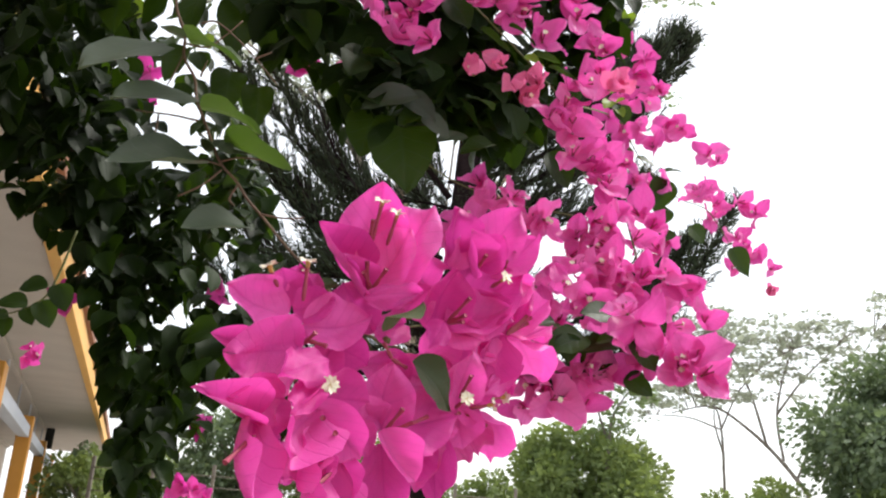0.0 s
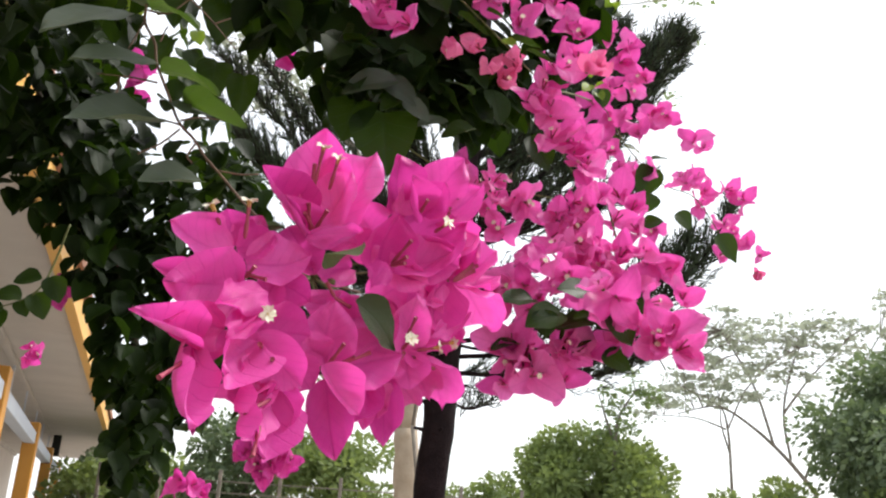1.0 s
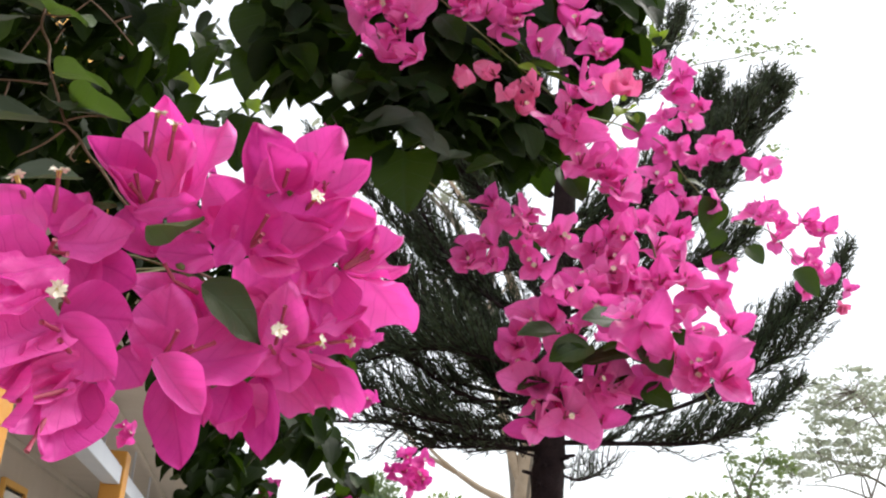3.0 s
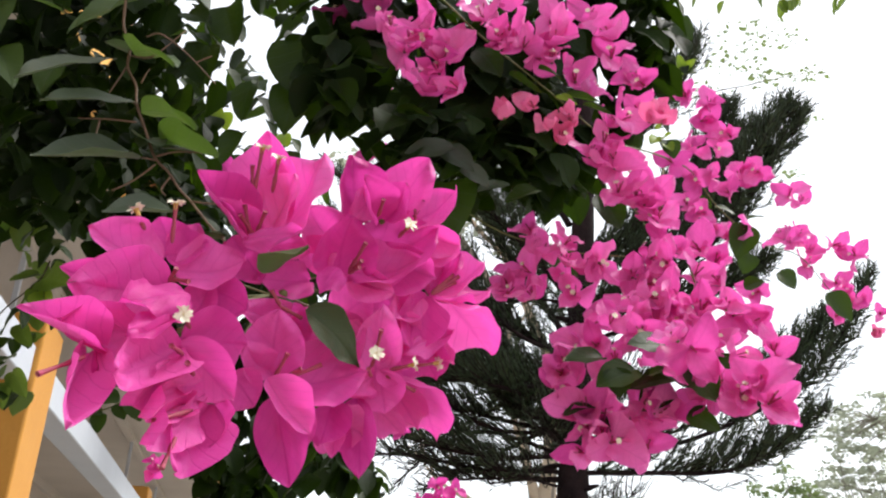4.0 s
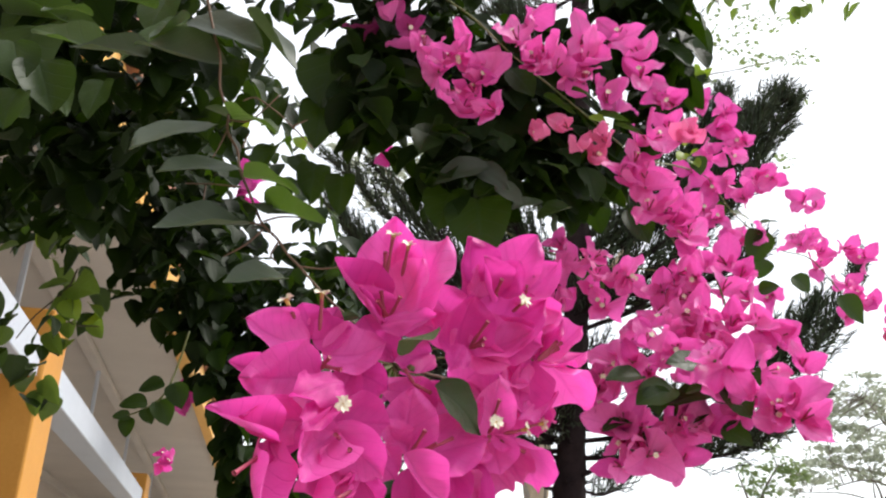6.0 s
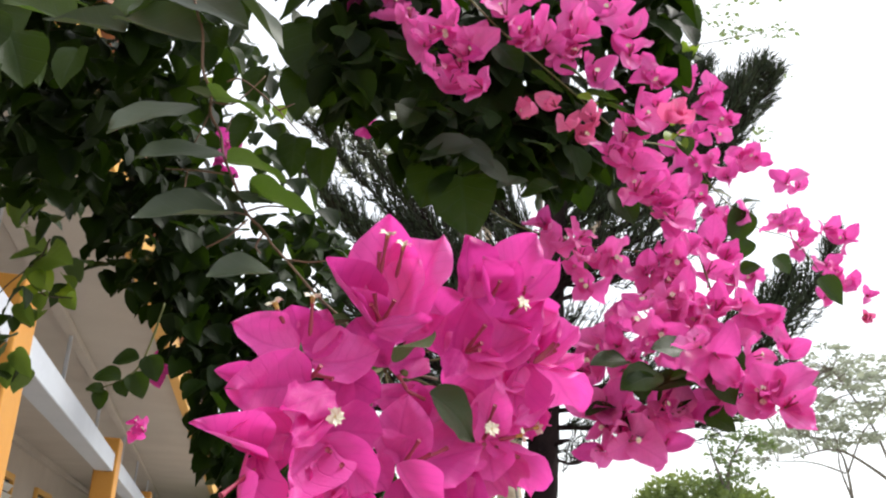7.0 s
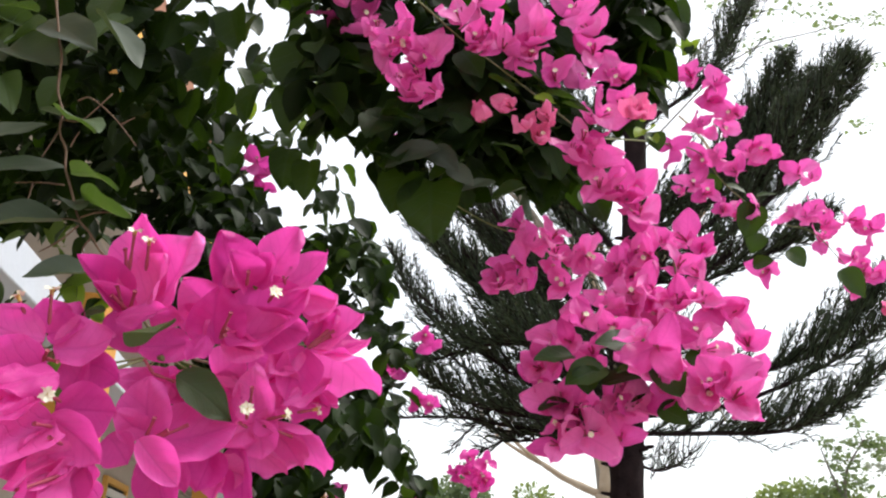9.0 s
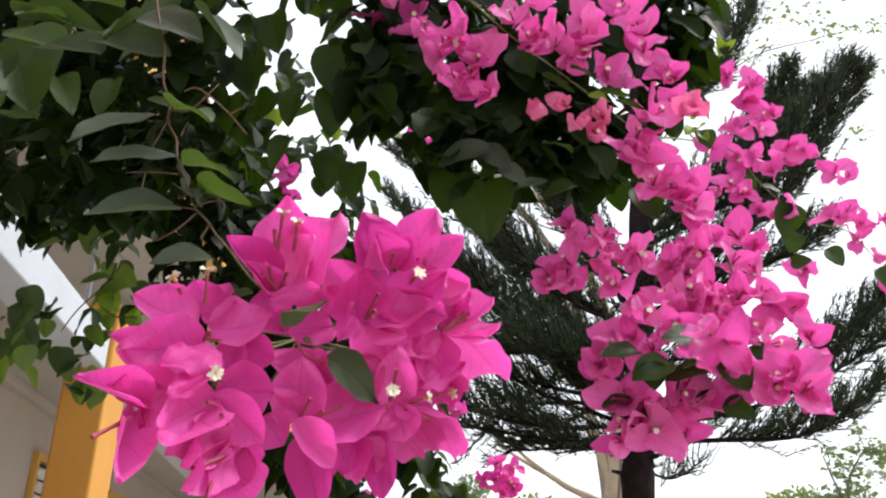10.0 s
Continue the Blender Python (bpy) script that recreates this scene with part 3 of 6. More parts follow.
def pine_tree():
    rnd = random.Random(31)
    t = thing("pine_tree", (-0.10, 7.5, 0), "tall dark pine with upswept feathery boughs and a rough dark trunk", "tree")
    bm = bmesh.new()
    line = spline([(-0.10, 7.5, 0.0), (0.0, 7.5, 2.37), (0.03, 7.5, 2.85), (0.09, 7.5, 4.1), (0.16, 7.5, 6.3), (0.2, 7.5, 9.0), (0.22, 7.5, 12.0)], 9)
    tube(bm, line, 0.142, 0.06, 14, 0.10, 4)
    for k in range(26):                                     # stubs of old boughs
        p = line[rnd.randrange(6, 30)]
        a = rnd.uniform(0, 6.28)
        d = Vector((math.cos(a), math.sin(a), 0.15))
        tube(bm, [p + d * 0.09, p + d * rnd.uniform(0.14, 0.21)], 0.022, 0.012, 6, 0.1, k)
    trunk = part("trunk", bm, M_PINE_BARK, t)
    trunk.location = -t.location
    needles = []

    def bough(points, thick, r0):
        pts = spline(points, 8)
        n = len(pts)
        bm = bmesh.new()
        tube(bm, pts, r0, 0.008, 6, 0.1, rnd.randrange(999))
        for i in range(2, n):
            f = i / n
            if f < 0.32 and thick < 3:
                if rnd.random() < 0.7:
                    continue
            along = (pts[min(i + 1, n - 1)] - pts[i - 1]).normalized()
            for side in range((0, 3, 6, 8)[thick]):
                a = rnd.uniform(0, 6.28)
                out = Vector((math.cos(a), math.sin(a) * 0.9, rnd.uniform(-0.3, 0.5)))
                out = (out - along * out.dot(along)).normalized()
                start = pts[i] + (pts[i - 1] - pts[i]) * rnd.random()
                ln = (0.20 + 0.30 * math.sin(math.pi * min(1, f * 1.05)) ** 0.7) * rnd.uniform(0.6, 1.25) * (1.1 - 0.45 * f)
                d = (along * rnd.uniform(0.6, 1.1) + out * rnd.uniform(0.35, 1.0) + Vector((0, 0, rnd.uniform(0.1, 0.5)))).normalized()
                q = [start, start + d * ln * 0.5, start + (d + along * 0.2 + Vector((0, 0, 0.42))).normalized() * ln]
                tube(bm, q, 0.006, 0.003, 3)
                cnt = int((12 if thick == 1 else 36) * ln / 0.35)
                for k in range(cnt):
                    s = (k + rnd.random()) / cnt
                    p = q[0].lerp(q[1], s * 2) if s < 0.5 else q[1].lerp(q[2], s * 2 - 1)
                    td = (q[2] - q[0]).normalized()
                    o = Vector((rnd.uniform(-1, 1), rnd.uniform(-1, 1), rnd.uniform(-1, 1)))
                    nd = (td * 0.9 + o * 0.62).normalized()
                    needles.append(dir_pose(p, nd, rnd.uniform(0.045, 0.095), rnd, 0.85))
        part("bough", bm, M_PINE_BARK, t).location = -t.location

    for points, thick in PINE_BOUGHS_RIGHT + PINE_BOUGHS_SIDE + PINE_BOUGHS_LEFT + PINE_BOUGHS_TOP + PINE_BOUGHS_LOW:
        bough(points, thick, 0.022 if thick < 3 else 0.03)
    for k in range(14):                                     # boughs of the top, and those that point away
        z = rnd.uniform(5.2, 11.5)
        a = rnd.uniform(1.75, 2.85)
        ln = 2.6 - 0.12 * z
        d = Vector((math.cos(a), math.sin(a), 0))
        s = Vector((0.13, 7.5, z))
        bough([s, s + d * ln * 0.5 + Vector((0, 0, 0.25)), s + d * ln + Vector((0, 0, 0.9))], 2, 0.02)
    for k in range(20):                                     # short bare boughs round the lower trunk
        z = rnd.uniform(2.55, 4.5)
        a = rnd.uniform(0, 6.28)
        ln = rnd.uniform(0.45, 1.0)
        d = Vector((math.cos(a), math.sin(a), 0))
        s = Vector((0.0, 7.5, z))
        bough([s, s + d * ln * 0.5 + Vector((0, 0, rnd.uniform(-0.08, 0.06))), s + d * ln + Vector((0, 0, rnd.uniform(-0.1, 0.3)))], 1, 0.014)
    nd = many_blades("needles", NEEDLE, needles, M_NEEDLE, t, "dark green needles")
    nd.location = -t.location
    return t


def bare_tree():
    rnd = random.Random(8)
    t = thing("bare_tree", (-0.42, 14, 0), "pale smooth-barked tree with a forked bare crown", "tree")

    def grow(p, d, ln, r, depth, name):
        pts = [p]
        for k in range(3):
            d = (d + Vector((rnd.uniform(-1, 1), rnd.uniform(-1, 1), rnd.uniform(-0.2, 0.5))) * 0.16).normalized()
            pts.append(pts[-1] + d * ln / 3)
        o = limb(pts, r, r * 0.62, t, M_PALE_BARK, name, 8 if depth < 2 else 5, 4, rnd.randrange(999))
        o.location = -t.location
        if depth < 4:
            for k in range(2 if depth else 3):
                a = rnd.uniform(0, 6.28)
                side = Vector((math.cos(a), 0.5 * math.sin(a), rnd.uniform(0.0, 0.5)))
                grow(pts[-1 if k < 2 else 2], (d * 0.9 + side * 0.75).normalized(), ln * rnd.uniform(0.6, 0.8), r * 0.58, depth + 1, "branch")
    o = limb([(-0.35, 14, 0), (-0.40, 14, 1.4), (-0.43, 14, 2.2), (-0.50, 14, 3.1)], 0.22, 0.17, t, M_PALE_BARK, "trunk", 12, 6, 3)
    o.location = -t.location
    grow(Vector((-0.50, 14, 3.05)), Vector((-0.9, 0.1, 0.45)).normalized(), 1.1, 0.065, 1, "branch")
    grow(Vector((-0.50, 14, 3.05)), Vector((0.05, 0, 1)).normalized(), 2.6, 0.15, 1, "branch")
    grow(Vector((-0.47, 14, 3.3)), Vector((-0.35, -0.1, 0.8)).normalized(), 1.6, 0.08, 1, "branch")
    return t


def broad_tree(at, height, radius, clumps, leaves, size, material, label, seed, bark=M_GREY_BARK, flat=1.0):
    """A round leafy tree: a trunk, limbs into the crown, and a crown of many leaves in uneven clumps."""
    rnd = random.Random(seed)
    t = thing("broadleaf_tree", at, label, "tree", "trees beyond the flowers")
    base = Vector(at)
    top = height - radius * flat
    tr = limb([(0, 0, 0), (0.08, 0.05, top * 0.5), (0.0, 0.1, top)], 0.04 * height, 0.02 * height, t, bark, "trunk", 8, 5, seed)
    poses = []
    for k in range(clumps):
        while True:
            p = Vector((rnd.uniform(-1, 1), rnd.uniform(-1, 1), rnd.uniform(-0.9, 1)))
            if p.length < 1.0:
                break
        c = Vector((p.x * radius, p.y * radius, top + p.z * radius * flat))
        if k % 3 == 0:
            limb([(0, 0.1, top * 0.8), c * 0.5 + Vector((0, 0, top * 0.45)), c], 0.02 * radius, 0.006 * radius, t, bark, "branch", 5, 3, k)
        cr = radius * rnd.uniform(0.20, 0.38)
        for j in range(leaves):
            q = in_blob(rnd, c, (cr, cr, cr * 0.8))
            d = ((q - c).normalized() + Vector((0, 0, -0.2)) + Vector((rnd.uniform(-1, 1), rnd.uniform(-1, 1), rnd.uniform(-1, 1))) * 0.7).normalized()
            poses.append(dir_pose(q, d, size * rnd.uniform(0.6, 1.3), rnd))
    many_blades("crown", BROAD, poses, material, t)
    return t


def airy_tree(at, blobs, limbs, size, material, label, r0=0.10, seed=0):
    """A thin open tree: forked limbs, and small leaves in flat layers with twigs between them."""
    rnd = random.Random(seed)
    t = thing("feathery_tree", at, label, "tree", "trees beyond the flowers")
    base = Vector(at)
    ends = []
    for k, pts in enumerate(limbs):
        pts = [Vector(p) - base for p in pts]
        if k == 0:
            limb([Vector((0, 0, 0)), pts[0]], r0, r0 * 0.85, t, M_GREY_BARK, "trunk", 8, 4, seed)
        limb(pts, r0 * (0.8 if k == 0 else 0.5), r0 * 0.18, t, M_GREY_BARK, "branch", 6, 5, seed + k)
        ends += spline(pts, 5)[4:]
    poses = []
    bm = bmesh.new()
    for c, r, n in blobs:
        c = Vector(c) - base
        near = min(ends, key=lambda e: (e - c).length)
        tube(bm, spline([near, near.lerp(c, 0.55) + Vector((0, 0, 0.08 * (c - near).length)), c], 4), r0 * 0.16, r0 * 0.06, 4)
        for k in range(max(4, n // 9)):
            q = in_blob(rnd, c, r)
            tube(bm, [c.lerp(q, 0.1), q], r0 * 0.06, r0 * 0.03, 3)
        for k in range(n):
            q = in_blob(rnd, c, r)
            d = Vector((rnd.uniform(-1, 1), rnd.uniform(-1, 1), rnd.uniform(-0.35, 0.2))).normalized()
            poses.append(dir_pose(q, d, size * rnd.uniform(0.5, 1.4), rnd))
    tw = part("twig_network", bm, M_GREY_BARK, t)
    tw["kind"] = "stuff"
    many_blades("foliage", BROAD, poses, material, t)
    return t


def flat_layers(seed, count, x0, x1, low, high, y, leaves):
    """Small flat tufts scattered between two sloping lines (z at x0, z at x1), thinning out at their edges."""
    rnd = random.Random(seed)
    out = []
    for k in range(count):
        u, v = rnd.random(), rnd.betavariate(1.6, 1.6)
        z0, z1 = low[0] + (low[1] - low[0]) * u, high[0] + (high[1] - high[0]) * u
        z1 -= 0.35 * math.sin(u * 9.0 + seed)
        out.append(((x0 + (x1 - x0) * u, y + rnd.uniform(-1.2, 1.2), z0 + (z1 - z0) * v),
                    (rnd.uniform(0.25, 0.6), 0.3, rnd.uniform(0.04, 0.12)), rnd.randrange(leaves // 2, leaves)))
    return out


FEATHER_A = flat_layers(3, 230, 6.8, 15.2, (5.9, 6.6), (8.5, 10.0), 28.0, 24)
FEATHER_A_LIMBS = (
    ((11.101, 28.000, 3.563), (10.237, 28.000, 4.560), (9.263, 28.000, 5.407), (8.262, 28.000, 5.929), (7.070, 28.000, 5.646)),
    ((10.401, 28.000, 4.489), (10.347, 28.300, 5.900), (10.709, 28.300, 7.471), (11.284, 28.300, 8.569)),
    ((9.915, 28.000, 4.868), (9.299, 27.700, 6.510), (8.646, 27.700, 7.681), (8.312, 27.700, 8.189)),
    ((10.347, 28.300, 5.900), (11.381, 28.600, 7.168), (12.670, 28.600, 8.485)),
    ((10.8, 28.000, 4.0), (11.9, 28.600, 6.0), (13.6, 28.600, 8.6)),
)
FEATHER_B = flat_layers(8, 46, 6.0, 9.4, (5.3, 5.8), (6.5, 7.4), 27.0, 30)
FEATHER_B_LIMBS = (
    ((8.328, 27.000, 3.333), (8.247, 27.000, 5.143), (7.970, 27.000, 5.855), (7.073, 27.000, 6.206)),
    ((8.275, 27.000, 4.500), (8.052, 27.000, 5.300), (8.008, 27.000, 6.104), (7.499, 27.000, 7.068)),
    ((8.247, 27.000, 5.143), (8.804, 27.000, 6.323), (9.662, 27.000, 7.215), (10.687, 27.000, 7.792)),
    ((8.197, 27.000, 5.139), (7.307, 27.000, 5.403), (6.164, 27.000, 5.407)),
)
SLENDER = (
    ((5.047, 24.000, 5.606), (0.44, 0.26, 0.20), 60),
    ((4.466, 24.000, 5.128), (0.38, 0.23, 0.26), 60),
    ((4.041, 24.000, 4.381), (0.38, 0.23, 0.26), 50),
    ((4.688, 24.000, 4.639), (0.43, 0.26, 0.23), 60),
    ((5.339, 24.000, 5.406), (0.38, 0.23, 0.18), 40),
    ((4.242, 24.000, 5.551), (0.26, 0.16, 0.15), 24),
    ((4.825, 24.000, 6.033), (0.24, 0.14, 0.12), 20),
)
SLENDER_LIMBS = (
    ((4.420, 24.000, 2.800), (4.449, 24.000, 3.983), (4.542, 24.000, 4.844), (4.973, 24.000, 5.601)),
    ((4.477, 24.000, 4.126), (4.254, 24.000, 4.681), (4.025, 24.000, 5.390)),
)
LOFTY = (
    ((1.514, 13.000, 10.532), (0.45, 0.27, 0.13), 46),
    ((2.481, 13.000, 10.420), (0.62, 0.37, 0.12), 67),
    ((2.014, 13.000, 9.848), (0.53, 0.32, 0.12), 46),
    ((3.026, 13.000, 10.099), (0.43, 0.26, 0.14), 62),
    ((3.596, 13.000, 10.138), (0.34, 0.21, 0.12), 41),
    ((3.228, 13.000, 8.318), (0.21, 0.13, 0.12), 23),
    ((3.536, 13.000, 9.294), (0.25, 0.15, 0.10), 20),
    ((2.943, 13.000, 10.895), (0.80, 0.48, 0.18), 93),
    ((0.737, 13.000, 11.620), (0.75, 0.45, 0.19), 78),
)
LOFTY_LIMBS = (
    ((-0.371, 13.000, 3.044), (-0.100, 13.000, 6.121), (0.052, 13.000, 8.916), (0.366, 13.000, 11.442)),
    ((0.012, 13.000, 8.522), (1.175, 13.000, 9.936), (1.888, 13.000, 10.383), (2.481, 13.000, 10.420)),
    ((-0.007, 13.000, 7.941), (1.576, 13.000, 9.586), (2.769, 13.000, 9.973), (3.596, 13.000, 10.138)),
)
LACE = (
    ((-3.985, 16.000, 9.971), (0.43, 0.26, 0.32), 60),
    ((-3.418, 16.000, 9.778), (0.54, 0.32, 0.32), 80),
    ((-2.733, 16.000, 9.478), (0.54, 0.32, 0.32), 90),
    ((-3.676, 16.000, 9.279), (0.43, 0.26, 0.26), 60),
    ((-2.044, 16.000, 9.064), (0.53, 0.32, 0.32), 80),
    ((-4.393, 16.000, 10.548), (0.55, 0.33, 0.26), 60),
    ((-3.155, 16.000, 10.285), (0.43, 0.26, 0.22), 50),
    ((-2.359, 16.000, 9.989), (0.43, 0.26, 0.26), 50),
    ((-1.249, 16.000, 8.551), (0.42, 0.25, 0.25), 50),
)
LACE_LIMBS = (
    ((-0.557, 16.000, 2.112), (-0.902, 16.000, 4.814), (-1.476, 16.000, 7.627), (-2.733, 16.000, 9.478)),
    ((-1.476, 16.000, 7.627), (-2.218, 16.000, 8.700), (-3.418, 16.000, 9.778), (-4.393, 16.000, 10.548)),
    ((-1.258, 16.000, 6.660), (-1.196, 16.000, 7.986), (-1.249, 16.000, 8.551)),
)

PINE_BOUGHS_RIGHT = (
    (((0.014, 7.500, 2.861), (0.604, 7.400, 2.853), (1.177, 7.400, 2.881), (1.534, 7.400, 3.049), (1.945, 7.400, 3.358)), 2),
    (((0.010, 7.500, 2.980), (0.882, 7.500, 3.118), (1.706, 7.500, 3.516), (2.139, 7.500, 3.961), (2.455, 7.500, 4.543)), 2),
    (((0.008, 7.500, 3.091), (0.894, 7.600, 3.328), (1.497, 7.600, 3.536), (1.833, 7.600, 3.837), (2.085, 7.600, 4.191)), 2),
    (((0.020, 7.500, 3.950), (0.946, 7.400, 4.547), (1.427, 7.400, 5.039), (1.789, 7.400, 5.604), (2.039, 7.400, 5.999)), 3),
    (((0.030, 7.500, 4.450), (0.932, 7.500, 4.952), (1.335, 7.500, 5.469), (1.698, 7.500, 5.946)), 3),
    (((0.025, 7.500, 4.200), (0.940, 7.450, 4.750), (1.380, 7.300, 5.250), (1.740, 7.300, 5.780), (1.880, 7.300, 5.960)), 3),
    (((0.035, 7.500, 4.560), (0.870, 7.550, 5.060), (1.280, 7.750, 5.610), (1.590, 7.750, 6.080)), 3),
    (((0.040, 7.500, 4.700), (0.809, 7.600, 5.166), (1.224, 7.600, 5.753), (1.473, 7.600, 6.226)), 3),
    (((0.060, 7.500, 5.500), (0.697, 7.500, 5.962), (1.017, 7.500, 6.468), (1.218, 7.500, 6.938)), 2),
)
PINE_BOUGHS_SIDE = (
    (((-0.060, 7.500, 3.450), (-0.480, 7.800, 3.702), (-1.097, 7.800, 4.503), (-1.773, 7.800, 5.270), (-2.319, 7.800, 5.817)), 3),
    (((-0.060, 7.500, 3.250), (-0.428, 7.200, 3.307), (-0.985, 7.200, 3.830), (-1.491, 7.200, 4.394), (-1.975, 7.200, 4.864)), 3),
    (((0.131, 7.500, 3.920), (0.885, 7.800, 4.303), (1.404, 7.800, 4.543), (1.730, 7.800, 4.785)), 2),
    (((-0.082, 7.500, 3.444), (-0.680, 7.300, 3.584), (-1.417, 7.300, 4.239), (-2.138, 7.300, 5.073)), 3),
)
PINE_BOUGHS_LEFT = (
    (((-0.077, 7.500, 3.826), (-0.667, 7.500, 4.238), (-1.231, 7.500, 4.842), (-1.767, 7.500, 5.553)), 3),
    (((-0.085, 7.500, 3.166), (-0.971, 7.700, 3.448), (-1.693, 7.700, 3.910), (-2.107, 7.700, 4.568)), 2),
    (((-0.110, 7.500, 2.984), (-0.670, 7.300, 2.941), (-1.363, 7.300, 3.117), (-1.919, 7.300, 3.546)), 2),
    (((-0.111, 7.500, 2.872), (-0.661, 7.600, 2.882), (-1.324, 7.600, 2.991), (-1.961, 7.600, 2.984)), 1),
    (((-0.023, 7.500, 4.373), (-0.468, 7.400, 4.872), (-0.977, 7.400, 5.452), (-1.602, 7.400, 6.455)), 3),
    (((0.011, 7.500, 5.002), (-0.440, 7.600, 5.812), (-0.932, 7.600, 6.712), (-1.294, 7.600, 7.547)), 3),
)
PINE_BOUGHS_TOP = (
    (((0.050, 7.500, 5.837), (-0.389, 7.600, 6.787), (-0.727, 7.600, 7.753), (-1.094, 7.600, 8.664)), 3),
    (((-0.081, 7.500, 3.538), (-0.552, 8.300, 4.074), (-0.931, 8.300, 4.585), (-1.325, 8.300, 4.888)), 3),
    (((-0.051, 7.500, 4.022), (-0.387, 8.200, 4.759), (-0.767, 8.200, 5.360), (-0.999, 8.200, 5.865)), 3),
    (((-0.083, 7.500, 3.350), (-0.508, 7.000, 3.410), (-0.997, 7.000, 3.459), (-1.492, 7.000, 3.324)), 2),
)
PINE_BOUGHS_LOW = (
    (((-0.085, 7.500, 3.166), (-0.616, 7.200, 3.144), (-1.124, 7.200, 3.466), (-1.674, 7.200, 3.958)), 1),
    (((-0.088, 7.500, 3.007), (-0.605, 7.900, 3.248), (-1.097, 7.900, 3.296), (-1.731, 7.900, 3.758)), 1),
    (((-0.089, 7.500, 2.917), (-0.586, 8.200, 2.963), (-1.138, 8.200, 3.005), (-1.665, 8.200, 3.203)), 1),
    (((-0.079, 7.500, 3.634), (-0.431, 7.100, 3.436), (-0.885, 7.100, 3.718), (-1.282, 7.100, 4.314)), 1),
    (((-0.062, 7.500, 3.258), (-0.451, 7.800, 3.132), (-0.829, 7.800, 2.938), (-1.208, 7.800, 2.744)), 1),
    (((-0.054, 7.500, 3.826), (-0.444, 7.200, 3.932), (-0.919, 7.200, 4.442), (-1.235, 7.200, 5.089)), 1),
    (((-0.059, 7.500, 3.444), (-0.569, 8.000, 3.520), (-1.013, 8.000, 3.268), (-1.498, 8.000, 2.818)), 1),
)

pine_tree()
bare_tree()
broad_tree((4.1, 25, 0), 4.5, 2.0, 110, 300, 0.16, M_BUSH, "round bright green broadleaf tree beyond the flowers", 3)
broad_tree((10.6, 20, 0), 6.2, 2.4, 110, 300, 0.16, M_BUSH_GREY, "dense grey-green broadleaf tree with drooping leaves", 4)
broad_tree((7.6, 22, 0), 3.3, 1.3, 30, 200, 0.15, M_BUSH, "low green bush at the foot of the trees", 5)
broad_tree((9.4, 18.5, 0), 3.0, 1.2, 30, 200, 0.15, M_BUSH, "low green bush at the foot of the trees", 6)
broad_tree((-2.3, 22, 0), 4.0, 1.4, 40, 200, 0.15, M_BUSH, "sparse yellow-green tree behind the pale trunk", 7)
broad_tree((-4.6, 23, 0), 4.4, 1.6, 45, 200, 0.15, M_BUSH_GREY, "leafy green tree beyond the vine", 9)
broad_tree((0.9, 24, 0), 3.3, 1.2, 34, 180, 0.15, M_BUSH, "low green tree beside the pine trunk", 10)
broad_tree((-7.2, 24, 0), 3.4, 1.4, 36, 90, 0.2, M_BUSH, "green shrub at the far end of the veranda", 11)
airy_tree((10.4, 28, 0), FEATHER_A, FEATHER_A_LIMBS, 0.18, M_AIRY_HAZED, "thin open tree with flat layers of feathery leaves, haze put into their grey-green", 0.085, 12)
airy_tree((8.4, 27, 0), FEATHER_B, FEATHER_B_LIMBS, 0.16, M_AIRY_HAZED, "slim tree with a sparse spreading crown, haze put into its pale leaves", 0.055, 13)
airy_tree((4.5, 24, 0), [(c, (r[0] * 1.2, r[1], r[2] * 1.3), n * 2) for c, r, n in SLENDER], SLENDER_LIMBS, 0.15, M_AIRY_GREEN, "slender sparse tree with small green leaves", 0.09, 14)
airy_tree((0.1, 13, 0), LOFTY, LOFTY_LIMBS, 0.09, M_AIRY_GREEN, "tall sparse tree whose twigs reach over the pine", 0.030, 15)
airy_tree((-1.0, 16, 0), LACE, LACE_LIMBS, 0.16, M_AIRY_HAZED, "tall lacy tree seen through the gaps of the vine", 0.10, 16)
broad_tree((-7.2, 20, 0), 2.75, 0.80, 26, 90, 0.13, M_BUSH, "leafy green shrub beside the veranda's end", 17)
broad_tree((-8.0, 22, 0), 3.0, 0.70, 22, 90, 0.13, M_BUSH_GREY, "dark leafy shrub at the veranda's end", 18)

# ---------------------------------------------------------------- the flowering vine: foliage behind, then the sprays
vine_rnd = random.Random(5)
ROOF_BLOBS = (
    ((-0.855, 1.266, 2.556), (0.24, 0.40, 0.11), 300),
    ((-0.705, 1.490, 2.604), (0.15, 0.35, 0.13), 100),
    ((-1.004, 1.494, 2.484), (0.20, 0.40, 0.17), 270),
    ((-0.962, 1.900, 2.582), (0.20, 0.40, 0.15), 200),
    ((-0.685, 1.704, 2.878), (0.09, 0.25, 0.08), 10),
    ((-0.284, 1.419, 2.546), (0.07, 0.20, 0.12), 46),
    ((-0.279, 1.425, 2.408), (0.04, 0.12, 0.04), 20),
    ((-0.097, 1.531, 2.360), (0.12, 0.15, 0.06), 50),
    ((0.028, 1.585, 2.410), (0.09, 0.15, 0.09), 95),
    ((-0.239, 1.428, 2.668), (0.13, 0.20, 0.05), 90),
)
